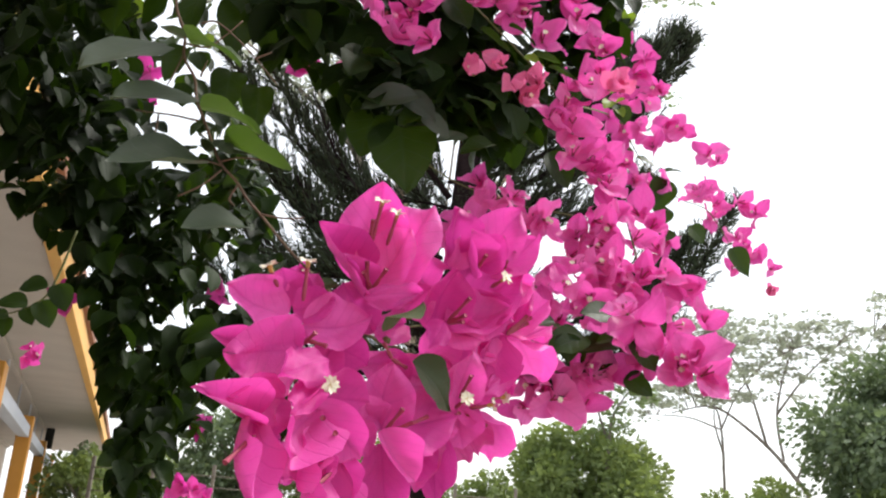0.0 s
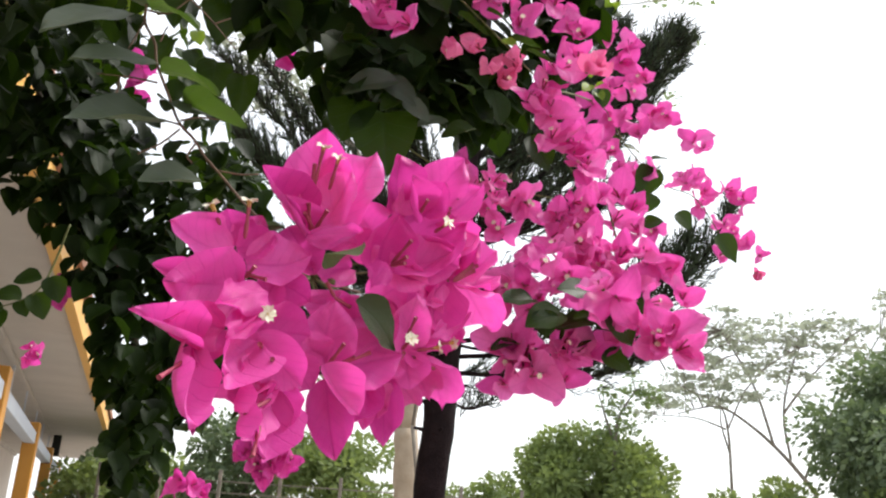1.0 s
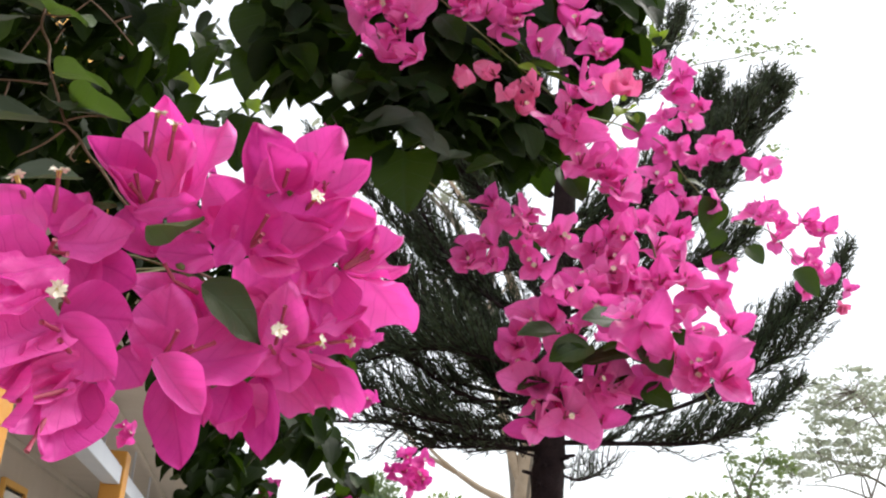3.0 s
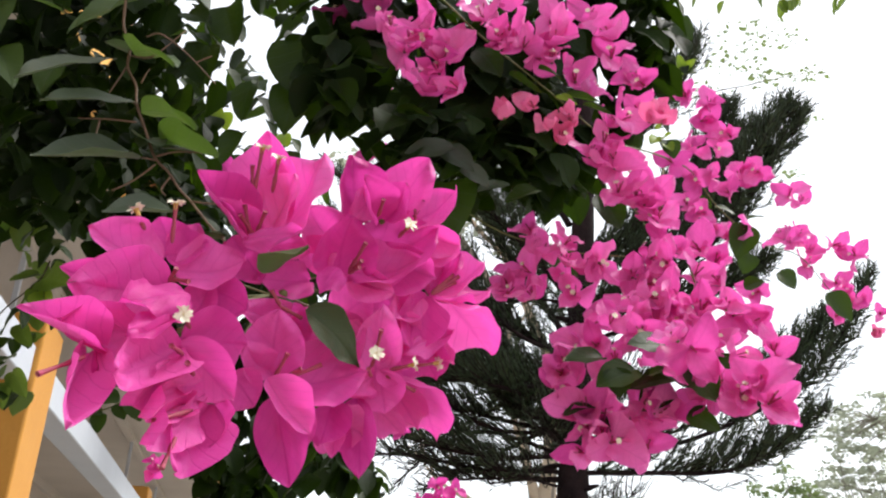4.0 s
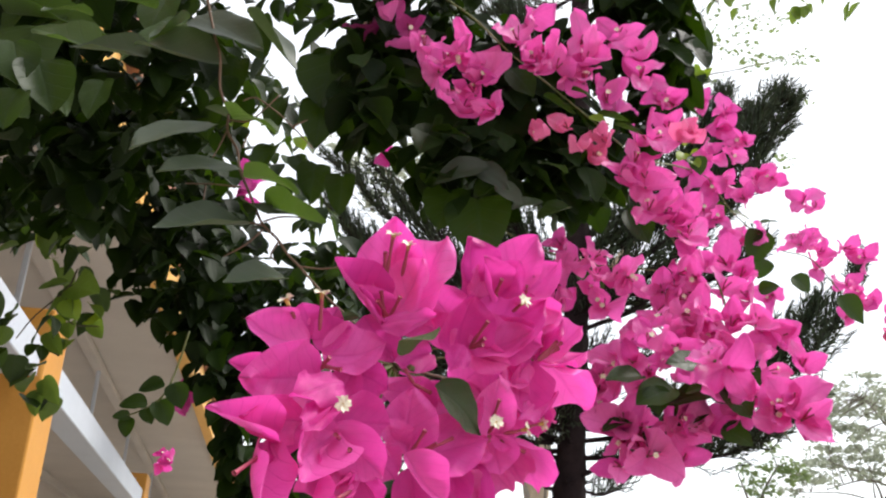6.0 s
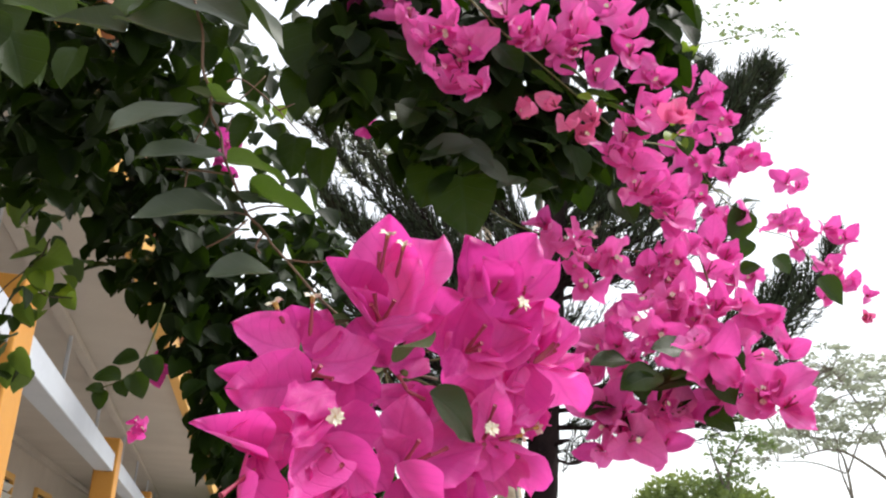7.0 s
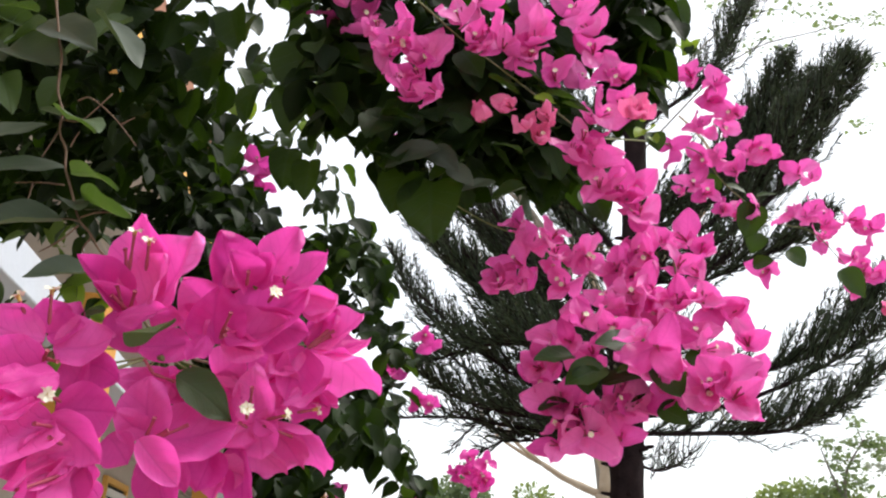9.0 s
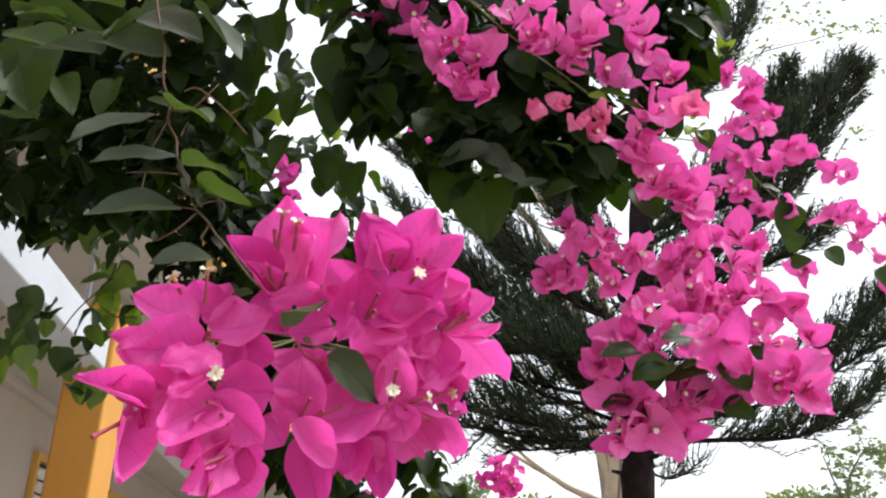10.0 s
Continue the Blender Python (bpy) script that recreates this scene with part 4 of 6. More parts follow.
CROWN_BLOBS = (
    ((-0.039, 1.556, 2.575), (0.15, 0.15, 0.12), 190),
    ((0.213, 1.630, 2.752), (0.12, 0.20, 0.09), 170),
    ((0.235, 1.695, 2.612), (0.05, 0.15, 0.09), 80),
    ((-0.155, 1.426, 2.327), (0.06, 0.12, 0.05), 34),
    ((0.104, 1.689, 2.451), (0.07, 0.12, 0.07), 70),
    ((-1.193, 1.880, 2.793), (0.34, 0.30, 0.22), 200),
    ((-0.224, 1.813, 2.802), (0.12, 0.20, 0.12), 70),
)
GAP_BLOBS = (
    ((-0.794, 1.884, 2.932), (0.05, 0.20, 0.10), 6),
    ((-0.454, 1.665, 2.803), (0.05, 0.15, 0.10), 10),
    ((-0.411, 1.639, 2.626), (0.05, 0.15, 0.05), 6),
    ((-0.659, 1.965, 2.798), (0.06, 0.10, 0.03), 12),
    ((-0.791, 2.091, 2.965), (0.05, 0.10, 0.03), 7),
    ((-0.651, 1.758, 3.019), (0.11, 0.20, 0.03), 34),
    ((-0.555, 2.336, 1.985), (0.10, 0.20, 0.09), 60),
    ((-0.464, 2.469, 1.969), (0.06, 0.15, 0.06), 26),
    ((-0.641, 2.317, 1.994), (0.04, 0.15, 0.07), 26),
    ((-0.163, 1.617, 2.501), (0.07, 0.15, 0.07), 34),
    ((-0.106, 1.634, 2.483), (0.08, 0.15, 0.07), 40),
)
# unseen leaves added above the view, only to shade the vine below
UNSEEN_SHADE_BLOBS = (
    ((-1.428, 1.301, 3.018), (0.32, 0.50, 0.15), 150),
    ((-0.998, 1.433, 3.128), (0.31, 0.50, 0.14), 150),
    ((-0.556, 1.486, 3.172), (0.26, 0.40, 0.14), 130),
    ((-0.114, 1.548, 3.193), (0.28, 0.30, 0.14), 220),
    ((-1.733, 1.700, 2.751), (0.28, 0.50, 0.36), 330),
)
FALL_BLOBS = (
    ((-0.940, 2.221, 2.426), (0.16, 0.35, 0.18), 250),
    ((-0.859, 2.386, 2.237), (0.09, 0.30, 0.17), 160),
    ((-0.798, 2.454, 2.023), (0.06, 0.25, 0.18), 105),
    ((-0.774, 2.531, 1.777), (0.04, 0.20, 0.20), 100),
    ((-0.715, 2.438, 2.412), (0.09, 0.25, 0.17), 90),
    ((-0.718, 2.495, 2.230), (0.08, 0.25, 0.09), 60),
    ((-0.957, 2.500, 2.975), (0.14, 0.20, 0.12), 20),
    ((-0.982, 2.389, 2.658), (0.13, 0.20, 0.09), 115),
    ((-0.819, 2.593, 3.018), (0.12, 0.20, 0.14), 6),
    ((-1.082, 2.236, 2.811), (0.17, 0.20, 0.12), 120),
    ((-0.712, 2.586, 2.700), (0.07, 0.20, 0.12), 22),
    ((-0.630, 2.640, 2.526), (0.09, 0.20, 0.09), 26),
)
CLIMB_BLOBS = (
    ((-1.605, 2.200, 2.616), (0.12, 0.25, 0.07), 55),
    ((-1.375, 2.200, 2.643), (0.12, 0.25, 0.07), 55),
    ((-1.501, 2.200, 2.649), (0.17, 0.30, 0.09), 80),
    ((-0.781, 2.434, 3.029), (0.11, 0.20, 0.13), 5),
    ((-1.045, 2.488, 2.874), (0.06, 0.20, 0.20), 36),
    ((-0.756, 2.526, 2.813), (0.08, 0.20, 0.09), 16),
    ((-0.908, 2.044, 2.961), (0.07, 0.20, 0.16), 24),
    ((-0.647, 2.676, 2.634), (0.07, 0.20, 0.09), 30),
    ((-0.634, 2.739, 2.481), (0.06, 0.20, 0.11), 34),
    ((-0.568, 2.813, 2.331), (0.07, 0.20, 0.09), 30),
    ((-0.626, 2.859, 2.175), (0.11, 0.20, 0.09), 50),
    ((-0.684, 2.892, 2.053), (0.11, 0.20, 0.07), 34),
    ((-0.736, 2.619, 1.874), (0.08, 0.20, 0.08), 44),
    ((-0.510, 2.980, 1.934), (0.07, 0.15, 0.07), 24),
)
EDGE_BLOBS = (
    ((-1.130, 1.873, 2.330), (0.11, 0.15, 0.08), 24),
    ((-1.065, 1.915, 2.260), (0.05, 0.10, 0.05), 10),
    ((-1.165, 1.857, 2.103), (0.06, 0.10, 0.08), 20),
    ((-1.129, 1.898, 2.022), (0.04, 0.10, 0.05), 8),
    ((-1.064, 1.851, 2.154), (0.08, 0.10, 0.03), 8),
    ((-1.093, 1.650, 2.100), (0.09, 0.10, 0.09), 24),
    ((-1.156, 1.680, 1.983), (0.05, 0.10, 0.07), 10),
)
OVERHANG_BLOBS = (
    ((0.470, 1.925, 3.054), (0.08, 0.12, 0.03), 14),
    ((0.622, 1.947, 3.061), (0.08, 0.12, 0.03), 12),
    ((0.761, 1.966, 3.070), (0.08, 0.12, 0.03), 12),
    ((0.416, 1.887, 3.121), (0.13, 0.15, 0.04), 20),
    ((0.692, 1.927, 3.134), (0.15, 0.15, 0.04), 26),
)
LOW_FLOWER_BLOBS = (
    ((-0.505, 3.000, 1.775), (0.105, 0.10, 0.075), 30),
    ((-0.825, 3.296, 1.672), (0.08, 0.10, 0.04), 7),
    ((-0.317, 3.015, 1.966), (0.05, 0.08, 0.06), 6),
    ((-0.328, 3.053, 1.950), (0.05, 0.08, 0.05), 5),
)
vine_trunk = spline(((-0.671, 3.198, -0.184), (-0.788, 2.628, 1.633), (-0.808, 2.473, 2.026), (-0.867, 2.386, 2.236), (-0.960, 2.272, 2.429), (-1.024, 2.071, 2.569),), 6)
overhang_twig = spline(((0.955, 1.964, 3.146), (0.761, 1.958, 3.088), (0.622, 1.943, 3.072), (0.470, 1.919, 3.070), (0.346, 1.889, 3.092),), 6)


def leaf_mass(plant, blobs, size, single, kinds=LEAVES):
    """Fills blobs with hanging leaves; the first of each blob are leaves of their own, the rest one mesh."""
    poses = []
    for c, r, n in blobs:
        for k in range(n):
            p = in_blob(vine_rnd, c, r)
            m = hang_pose(vine_rnd, p, size, 0.9, (0.1, -0.35, 0))
            if k < single:
                put("leaf", vine_rnd.choice(kinds), m, plant)
            else:
                poses.append(m)
    if poses:
        rest = many_blades("leaves", FAR_LEAF, poses, M_LEAF_SHADED, plant)
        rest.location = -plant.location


FAR_LEAF = blade("far_leaf", leaf_outline, 0.1, -0.10, 0.03, -0.12, 50, 8, 4)


def stems(plant, lines, r0, r1, material=None, name="stem"):
    for k, pts in enumerate(lines):
        bm = bmesh.new()
        tube(bm, [Vector(p) for p in pts], r0, r1, 7, 0.08, k)
        o = part(name, bm, material or M_STEM, plant)
        o.location = -plant.location


vine = thing("bougainvillea_vine", (-0.8, 2.2, 0), "dense climbing vine hanging in front of the veranda, deep shade put into its leaf colour", "vine")
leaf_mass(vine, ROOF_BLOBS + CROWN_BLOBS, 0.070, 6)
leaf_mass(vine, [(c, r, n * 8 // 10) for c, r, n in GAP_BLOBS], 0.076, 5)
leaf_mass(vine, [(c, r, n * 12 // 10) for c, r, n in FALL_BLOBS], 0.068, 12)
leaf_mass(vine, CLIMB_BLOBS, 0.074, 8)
leaf_mass(vine, [(c, r, max(4, n * 6 // 10)) for c, r, n in EDGE_BLOBS], 0.060, 14, LEAVES + LEAVES_DULL + LEAVES_SUNLIT)
# the added out-of-view leaves that block light from above
leaf_mass(vine, UNSEEN_SHADE_BLOBS, 0.10, 0)
stems(vine, [vine_trunk], 0.014, 0.006, M_WOOD)

overhang = thing("overhanging_branch", (0.9, 2.1, 2.9), "bright green leafy twig hanging into the sky", "branch")
for c, r, n in OVERHANG_BLOBS:
    for k in range(n):
        put("leaf", vine_rnd.choice(LEAVES_SUNLIT), hang_pose(vine_rnd, in_blob(vine_rnd, c, r), 0.050, 1.6), overhang)
stems(overhang, [overhang_twig], 0.004, 0.002)

# the vine's spray that hangs closest, with its flower head and leaves
spray = thing("bougainvillea_spray", (0.0, 0.55, 1.7), "hanging spray with a large hot-magenta bougainvillea flower head", "flowering branch")
main_stem = spline(((-0.249, 0.617, 2.078), (-0.235, 0.617, 2.032), (-0.228, 0.615, 2.012), (-0.221, 0.614, 1.993), (-0.216, 0.612, 1.961), (-0.206, 0.611, 1.939), (-0.203, 0.609, 1.919), (-0.192, 0.607, 1.901), (-0.187, 0.605, 1.883), (-0.175, 0.604, 1.859), (-0.163, 0.602, 1.836), (-0.150, 0.601, 1.823), (-0.140, 0.601, 1.810), (-0.129, 0.601, 1.799), (-0.106, 0.590, 1.774), (-0.086, 0.589, 1.756),), 6)
inner_stem = spline(((-0.083, 0.580, 1.752), (-0.061, 0.570, 1.732), (-0.039, 0.580, 1.719), (-0.021, 0.605, 1.719),), 6)
near_twigs = (
    ((-0.184, 0.604, 1.867), (-0.203, 0.602, 1.869), (-0.227, 0.599, 1.869)),
    ((-0.211, 0.601, 1.868), (-0.210, 0.599, 1.857), (-0.210, 0.598, 1.850)),
    ((-0.161, 0.601, 1.830), (-0.172, 0.597, 1.816), (-0.186, 0.594, 1.806)),
    ((-0.205, 0.611, 1.931), (-0.189, 0.613, 1.930), (-0.179, 0.615, 1.940), (-0.167, 0.618, 1.957)),
    ((-0.196, 0.614, 1.950), (-0.186, 0.615, 1.953), (-0.170, 0.616, 1.942), (-0.153, 0.617, 1.926), (-0.134, 0.615, 1.905)),
    ((-0.153, 0.617, 1.926), (-0.147, 0.618, 1.930), (-0.142, 0.619, 1.933)),
    ((-0.204, 0.609, 1.919), (-0.206, 0.605, 1.905), (-0.209, 0.602, 1.892)),
)
fine_twigs = (
    ((-0.188, 0.607, 1.903), (-0.187, 0.609, 1.912), (-0.186, 0.611, 1.918)),
    ((-0.148, 0.601, 1.820), (-0.152, 0.599, 1.809), (-0.148, 0.599, 1.804)),
    ((-0.129, 0.601, 1.800), (-0.114, 0.603, 1.799), (-0.101, 0.605, 1.801)),
    ((-0.161, 0.601, 1.833), (-0.168, 0.601, 1.835), (-0.177, 0.600, 1.836)),
    ((-0.186, 0.605, 1.880), (-0.188, 0.605, 1.883), (-0.191, 0.604, 1.885)),
    ((-0.162, 0.602, 1.837), (-0.148, 0.605, 1.842), (-0.123, 0.608, 1.841)),
)
HEAD_CORE = Vector((-0.048, 0.558, 1.715))
head_floret(spray, (-0.047, 0.518, 1.733), (
    ((-0.046, 0.520, 1.735), (-0.040, 0.505, 1.793), (-0.01, -0.97, -0.24), 0.82, 0),
    ((-0.041, 0.519, 1.734), (-0.009, 0.518, 1.784), (-0.16, -0.98, 0.08), 0.90, 0),
    ((-0.045, 0.509, 1.728), (-0.021, 0.506, 1.765), (-0.15, -0.99, 0.01), 0.85, 1),
    ((-0.049, 0.513, 1.734), (-0.074, 0.487, 1.760), (0.72, -0.70, 0.01), 0.53, 2),
    ((-0.047, 0.511, 1.727), (-0.057, 0.483, 1.742), (0.90, -0.41, -0.16), 0.53, 2),
    ((-0.044, 0.495, 1.721), (-0.012, 0.496, 1.728), (0.00, -0.98, 0.20), 0.53, 3),
    ((-0.041, 0.526, 1.734), (-0.018, 0.530, 1.730), (0.10, -0.96, -0.26), 0.81, 0),
), stars=(((-0.044, 0.500, 1.752), (-0.039, 0.491, 1.776)), ((-0.035, 0.504, 1.755), (-0.030, 0.494, 1.771)), ), closed=(((-0.041, 0.502, 1.728), (-0.045, 0.488, 1.734)), ((-0.041, 0.503, 1.728), (-0.033, 0.493, 1.738)), ((-0.045, 0.499, 1.753), (-0.043, 0.490, 1.765)), ((-0.043, 0.501, 1.727), (-0.044, 0.490, 1.741)), ))
head_floret(spray, (0.016, 0.555, 1.761), (
    ((0.009, 0.551, 1.760), (0.001, 0.522, 1.788), (0.74, -0.56, -0.36), 0.98, 0),
    ((0.015, 0.545, 1.756), (0.012, 0.518, 1.773), (0.89, -0.30, -0.34), 0.84, 2),
    ((0.019, 0.556, 1.765), (0.044, 0.554, 1.800), (0.03, -1.00, -0.09), 0.90, 0),
    ((0.025, 0.562, 1.760), (0.056, 0.578, 1.789), (0.18, -0.93, 0.30), 0.76, 1),
    ((0.020, 0.549, 1.758), (0.034, 0.541, 1.778), (-0.28, -0.94, -0.17), 1.10, 1),
    ((0.031, 0.576, 1.762), (0.057, 0.601, 1.763), (0.59, -0.59, -0.55), 0.64, 0),
    ((0.012, 0.550, 1.776), (0.002, 0.538, 1.754), (0.71, -0.70, 0.03), 0.83, 0),
), stars=(((0.028, 0.551, 1.748), (0.036, 0.543, 1.752)), ), closed=(((0.018, 0.537, 1.755), (0.023, 0.527, 1.761)), ((0.035, 0.555, 1.763), (0.042, 0.552, 1.772)), ((0.036, 0.557, 1.762), (0.037, 0.550, 1.765)), ))
head_floret(spray, (-0.001, 0.557, 1.727), (
    ((-0.004, 0.549, 1.719), (0.004, 0.526, 1.752), (0.55, -0.61, -0.56), 1.06, 0),
    ((0.001, 0.553, 1.724), (0.047, 0.573, 1.762), (0.32, -0.94, 0.10), 0.76, 0),
    ((0.002, 0.545, 1.722), (0.040, 0.563, 1.738), (0.28, -0.89, 0.35), 0.72, 1),
    ((0.001, 0.529, 1.719), (-0.006, 0.518, 1.701), (0.40, -0.85, 0.35), 0.82, 3),
    ((-0.001, 0.551, 1.723), (0.026, 0.560, 1.716), (0.23, -0.91, -0.34), 0.79, 1),
    ((0.008, 0.556, 1.738), (0.043, 0.588, 1.738), (0.59, -0.62, -0.51), 0.73, 0),
), stars=(), closed=(((0.003, 0.540, 1.722), (0.015, 0.527, 1.734)), ((0.003, 0.540, 1.721), (0.013, 0.529, 1.724)), ((0.003, 0.540, 1.721), (0.012, 0.529, 1.720)), ))
head_floret(spray, (0.038, 0.607, 1.734), (
    ((0.040, 0.602, 1.732), (0.071, 0.621, 1.758), (0.21, -0.89, 0.40), 0.65, 0),
    ((0.040, 0.596, 1.730), (0.072, 0.631, 1.740), (0.50, -0.63, 0.59), 0.74, 1),
    ((0.040, 0.601, 1.731), (0.072, 0.666, 1.718), (0.02, -0.20, -0.98), 0.80, 0),
    ((0.039, 0.598, 1.729), (0.028, 0.590, 1.691), (0.64, -0.77, -0.02), 0.89, 1),
    ((0.038, 0.602, 1.732), (0.059, 0.602, 1.758), (-0.01, -1.00, 0.01), 0.66, 0),
    ((0.036, 0.592, 1.752), (0.057, 0.601, 1.768), (0.35, -0.93, 0.08), 1.00, 0),
    ((0.032, 0.599, 1.730), (0.021, 0.578, 1.706), (0.69, -0.67, 0.27), 0.80, 0),
), stars=(), closed=(((0.042, 0.593, 1.729), (0.058, 0.598, 1.742)), ((0.042, 0.593, 1.729), (0.055, 0.595, 1.742)), ((0.042, 0.593, 1.728), (0.056, 0.598, 1.738)), ))
head_floret(spray, (0.023, 0.609, 1.689), (
    ((0.029, 0.588, 1.688), (0.053, 0.616, 1.711), (0.40, -0.76, 0.50), 0.37, 3),
    ((0.035, 0.617, 1.698), (0.051, 0.639, 1.697), (0.79, -0.59, 0.14), 0.47, 2),
    ((0.021, 0.604, 1.679), (0.040, 0.657, 1.657), (0.02, -0.38, -0.93), 0.89, 0),
    ((0.015, 0.601, 1.674), (0.030, 0.638, 1.656), (0.32, -0.52, -0.79), 0.83, 0),
), stars=(((0.021, 0.586, 1.678), (0.035, 0.586, 1.681)), ((0.033, 0.608, 1.687), (0.044, 0.616, 1.691)), ), closed=(((0.019, 0.586, 1.674), (0.033, 0.604, 1.670)), ))
head_floret(spray, (0.011, 0.594, 1.680), (
    ((0.012, 0.587, 1.677), (0.019, 0.562, 1.710), (0.25, -0.75, -0.62), 0.76, 0),
    ((0.014, 0.583, 1.678), (0.028, 0.590, 1.672), (0.40, -0.91, -0.06), 1.29, 1),
    ((0.016, 0.587, 1.682), (0.033, 0.598, 1.693), (0.34, -0.89, 0.30), 1.03, 0),
    ((0.013, 0.585, 1.677), (0.018, 0.595, 1.654), (0.15, -0.91, -0.39), 1.36, 1),
    ((0.010, 0.588, 1.674), (-0.001, 0.565, 1.657), (0.84, -0.52, 0.16), 0.64, 0),
), stars=(((0.012, 0.575, 1.676), (0.018, 0.561, 1.680)), ), closed=(((0.014, 0.573, 1.682), (0.020, 0.560, 1.694)), ((0.012, 0.577, 1.671), (0.014, 0.561, 1.671)), ))
head_floret(spray, (-0.033, 0.537, 1.656), (
    ((-0.030, 0.527, 1.654), (-0.027, 0.516, 1.691), (0.34, -0.89, -0.31), 0.99, 0),
    ((-0.030, 0.529, 1.652), (0.008, 0.567, 1.669), (0.68, -0.73, 0.12), 0.75, 1),
    ((-0.030, 0.519, 1.653), (-0.010, 0.537, 1.628), (0.62, -0.78, -0.07), 0.67, 2),
    ((-0.033, 0.528, 1.657), (-0.040, 0.505, 1.668), (0.76, -0.44, -0.47), 0.88, 0),
), stars=(), closed=(((-0.028, 0.522, 1.652), (-0.018, 0.513, 1.665)), ((-0.027, 0.522, 1.652), (-0.012, 0.520, 1.659)), ((-0.027, 0.523, 1.651), (-0.004, 0.529, 1.664)), ))
head_floret(spray, (-0.017, 0.565, 1.651), (
    ((-0.030, 0.536, 1.648), (-0.022, 0.553, 1.604), (0.25, -0.92, -0.32), 0.67, 0),
    ((-0.008, 0.573, 1.656), (-0.012, 0.566, 1.628), (0.40, -0.90, 0.18), 1.08, 0),
    ((0.002, 0.586, 1.661), (0.003, 0.606, 1.619), (0.14, -0.90, -0.42), 0.58, 1),
    ((-0.008, 0.585, 1.647), (-0.009, 0.583, 1.624), (0.21, -0.97, 0.07), 0.65, 0),
    ((0.006, 0.596, 1.659), (0.023, 0.626, 1.650), (0.26, -0.42, -0.87), 0.71, 0),
    ((-0.029, 0.545, 1.648), (-0.017, 0.562, 1.628), (0.23, -0.81, -0.54), 0.97, 0),
), stars=(), closed=())
head_floret(spray, (-0.067, 0.489, 1.669), (
    ((-0.073, 0.482, 1.699), (-0.040, 0.494, 1.709), (0.25, -0.93, 0.27), 0.99, 1),
    ((-0.057, 0.496, 1.693), (-0.039, 0.503, 1.686), (0.17, -0.88, -0.46), 1.31, 0),
    ((-0.064, 0.482, 1.663), (-0.038, 0.503, 1.667), (0.61, -0.68, -0.39), 1.30, 1),
    ((-0.063, 0.476, 1.658), (-0.038, 0.497, 1.636), (0.40, -0.84, -0.35), 0.82, 0),
    ((-0.060, 0.476, 1.656), (-0.068, 0.423, 1.625), (0.84, -0.36, 0.41), 0.54, 1),
    ((-0.059, 0.463, 1.668), (-0.067, 0.434, 1.650), (0.47, -0.55, 0.69), 0.54, 3),
    ((-0.055, 0.490, 1.643), (-0.063, 0.447, 1.615), (0.99, -0.12, -0.09), 0.44, 0),
    ((-0.065, 0.492, 1.674), (-0.055, 0.490, 1.696), (0.19, -0.97, -0.18), 0.96, 0),
), stars=(((-0.058, 0.478, 1.667), (-0.053, 0.458, 1.667)), ), closed=(((-0.057, 0.473, 1.652), (-0.054, 0.453, 1.650)), ((-0.052, 0.478, 1.643), (-0.048, 0.460, 1.644)), ))
head_floret(spray, (-0.077, 0.487, 1.697), (
    ((-0.082, 0.484, 1.705), (-0.111, 0.456, 1.713), (0.70, -0.72, 0.01), 0.80, 0),
    ((-0.084, 0.496, 1.714), (-0.089, 0.487, 1.733), (0.21, -0.90, -0.39), 1.50, 0),
    ((-0.081, 0.498, 1.713), (-0.071, 0.498, 1.733), (0.17, -0.98, -0.07), 1.11, 0),
    ((-0.073, 0.479, 1.686), (-0.100, 0.435, 1.675), (0.85, -0.50, -0.14), 0.90, 0),
    ((-0.057, 0.470, 1.680), (-0.075, 0.437, 1.667), (0.65, -0.55, 0.53), 0.68, 3),
    ((-0.097, 0.461, 1.683), (-0.112, 0.441, 1.685), (0.81, -0.59, -0.03), 0.63, 2),
    ((-0.080, 0.483, 1.709), (-0.058, 0.485, 1.716), (0.09, -0.99, 0.11), 1.06, 1),
), stars=(((-0.087, 0.469, 1.717), (-0.092, 0.466, 1.727)), ((-0.074, 0.475, 1.712), (-0.073, 0.470, 1.732)), ), closed=(((-0.070, 0.471, 1.689), (-0.064, 0.465, 1.694)), ((-0.070, 0.471, 1.691), (-0.058, 0.468, 1.688)), ))
head_floret(spray, (-0.085, 0.455, 1.651), (
    ((-0.083, 0.448, 1.646), (-0.108, 0.412, 1.655), (0.83, -0.54, 0.15), 0.41, 2),
    ((-0.077, 0.465, 1.659), (-0.097, 0.423, 1.653), (0.90, -0.42, -0.10), 0.61, 0),
    ((-0.089, 0.446, 1.645), (-0.074, 0.410, 1.598), (0.75, -0.38, 0.54), 0.41, 1),
), stars=(), closed=(((-0.081, 0.428, 1.637), (-0.088, 0.407, 1.623)), ))
head_floret(spray, (-0.054, 0.500, 1.635), (
    ((-0.052, 0.493, 1.633), (-0.060, 0.446, 1.603), (0.99, -0.11, -0.09), 0.50, 0),
    ((-0.050, 0.498, 1.634), (-0.053, 0.467, 1.592), (0.85, -0.44, 0.29), 0.67, 1),
    ((-0.050, 0.502, 1.635), (-0.046, 0.494, 1.607), (-0.42, -0.89, 0.19), 1.28, 0),
), stars=(), closed=(((-0.050, 0.478, 1.626), (-0.057, 0.454, 1.615)), ((-0.052, 0.469, 1.611), (-0.052, 0.460, 1.595)), ))
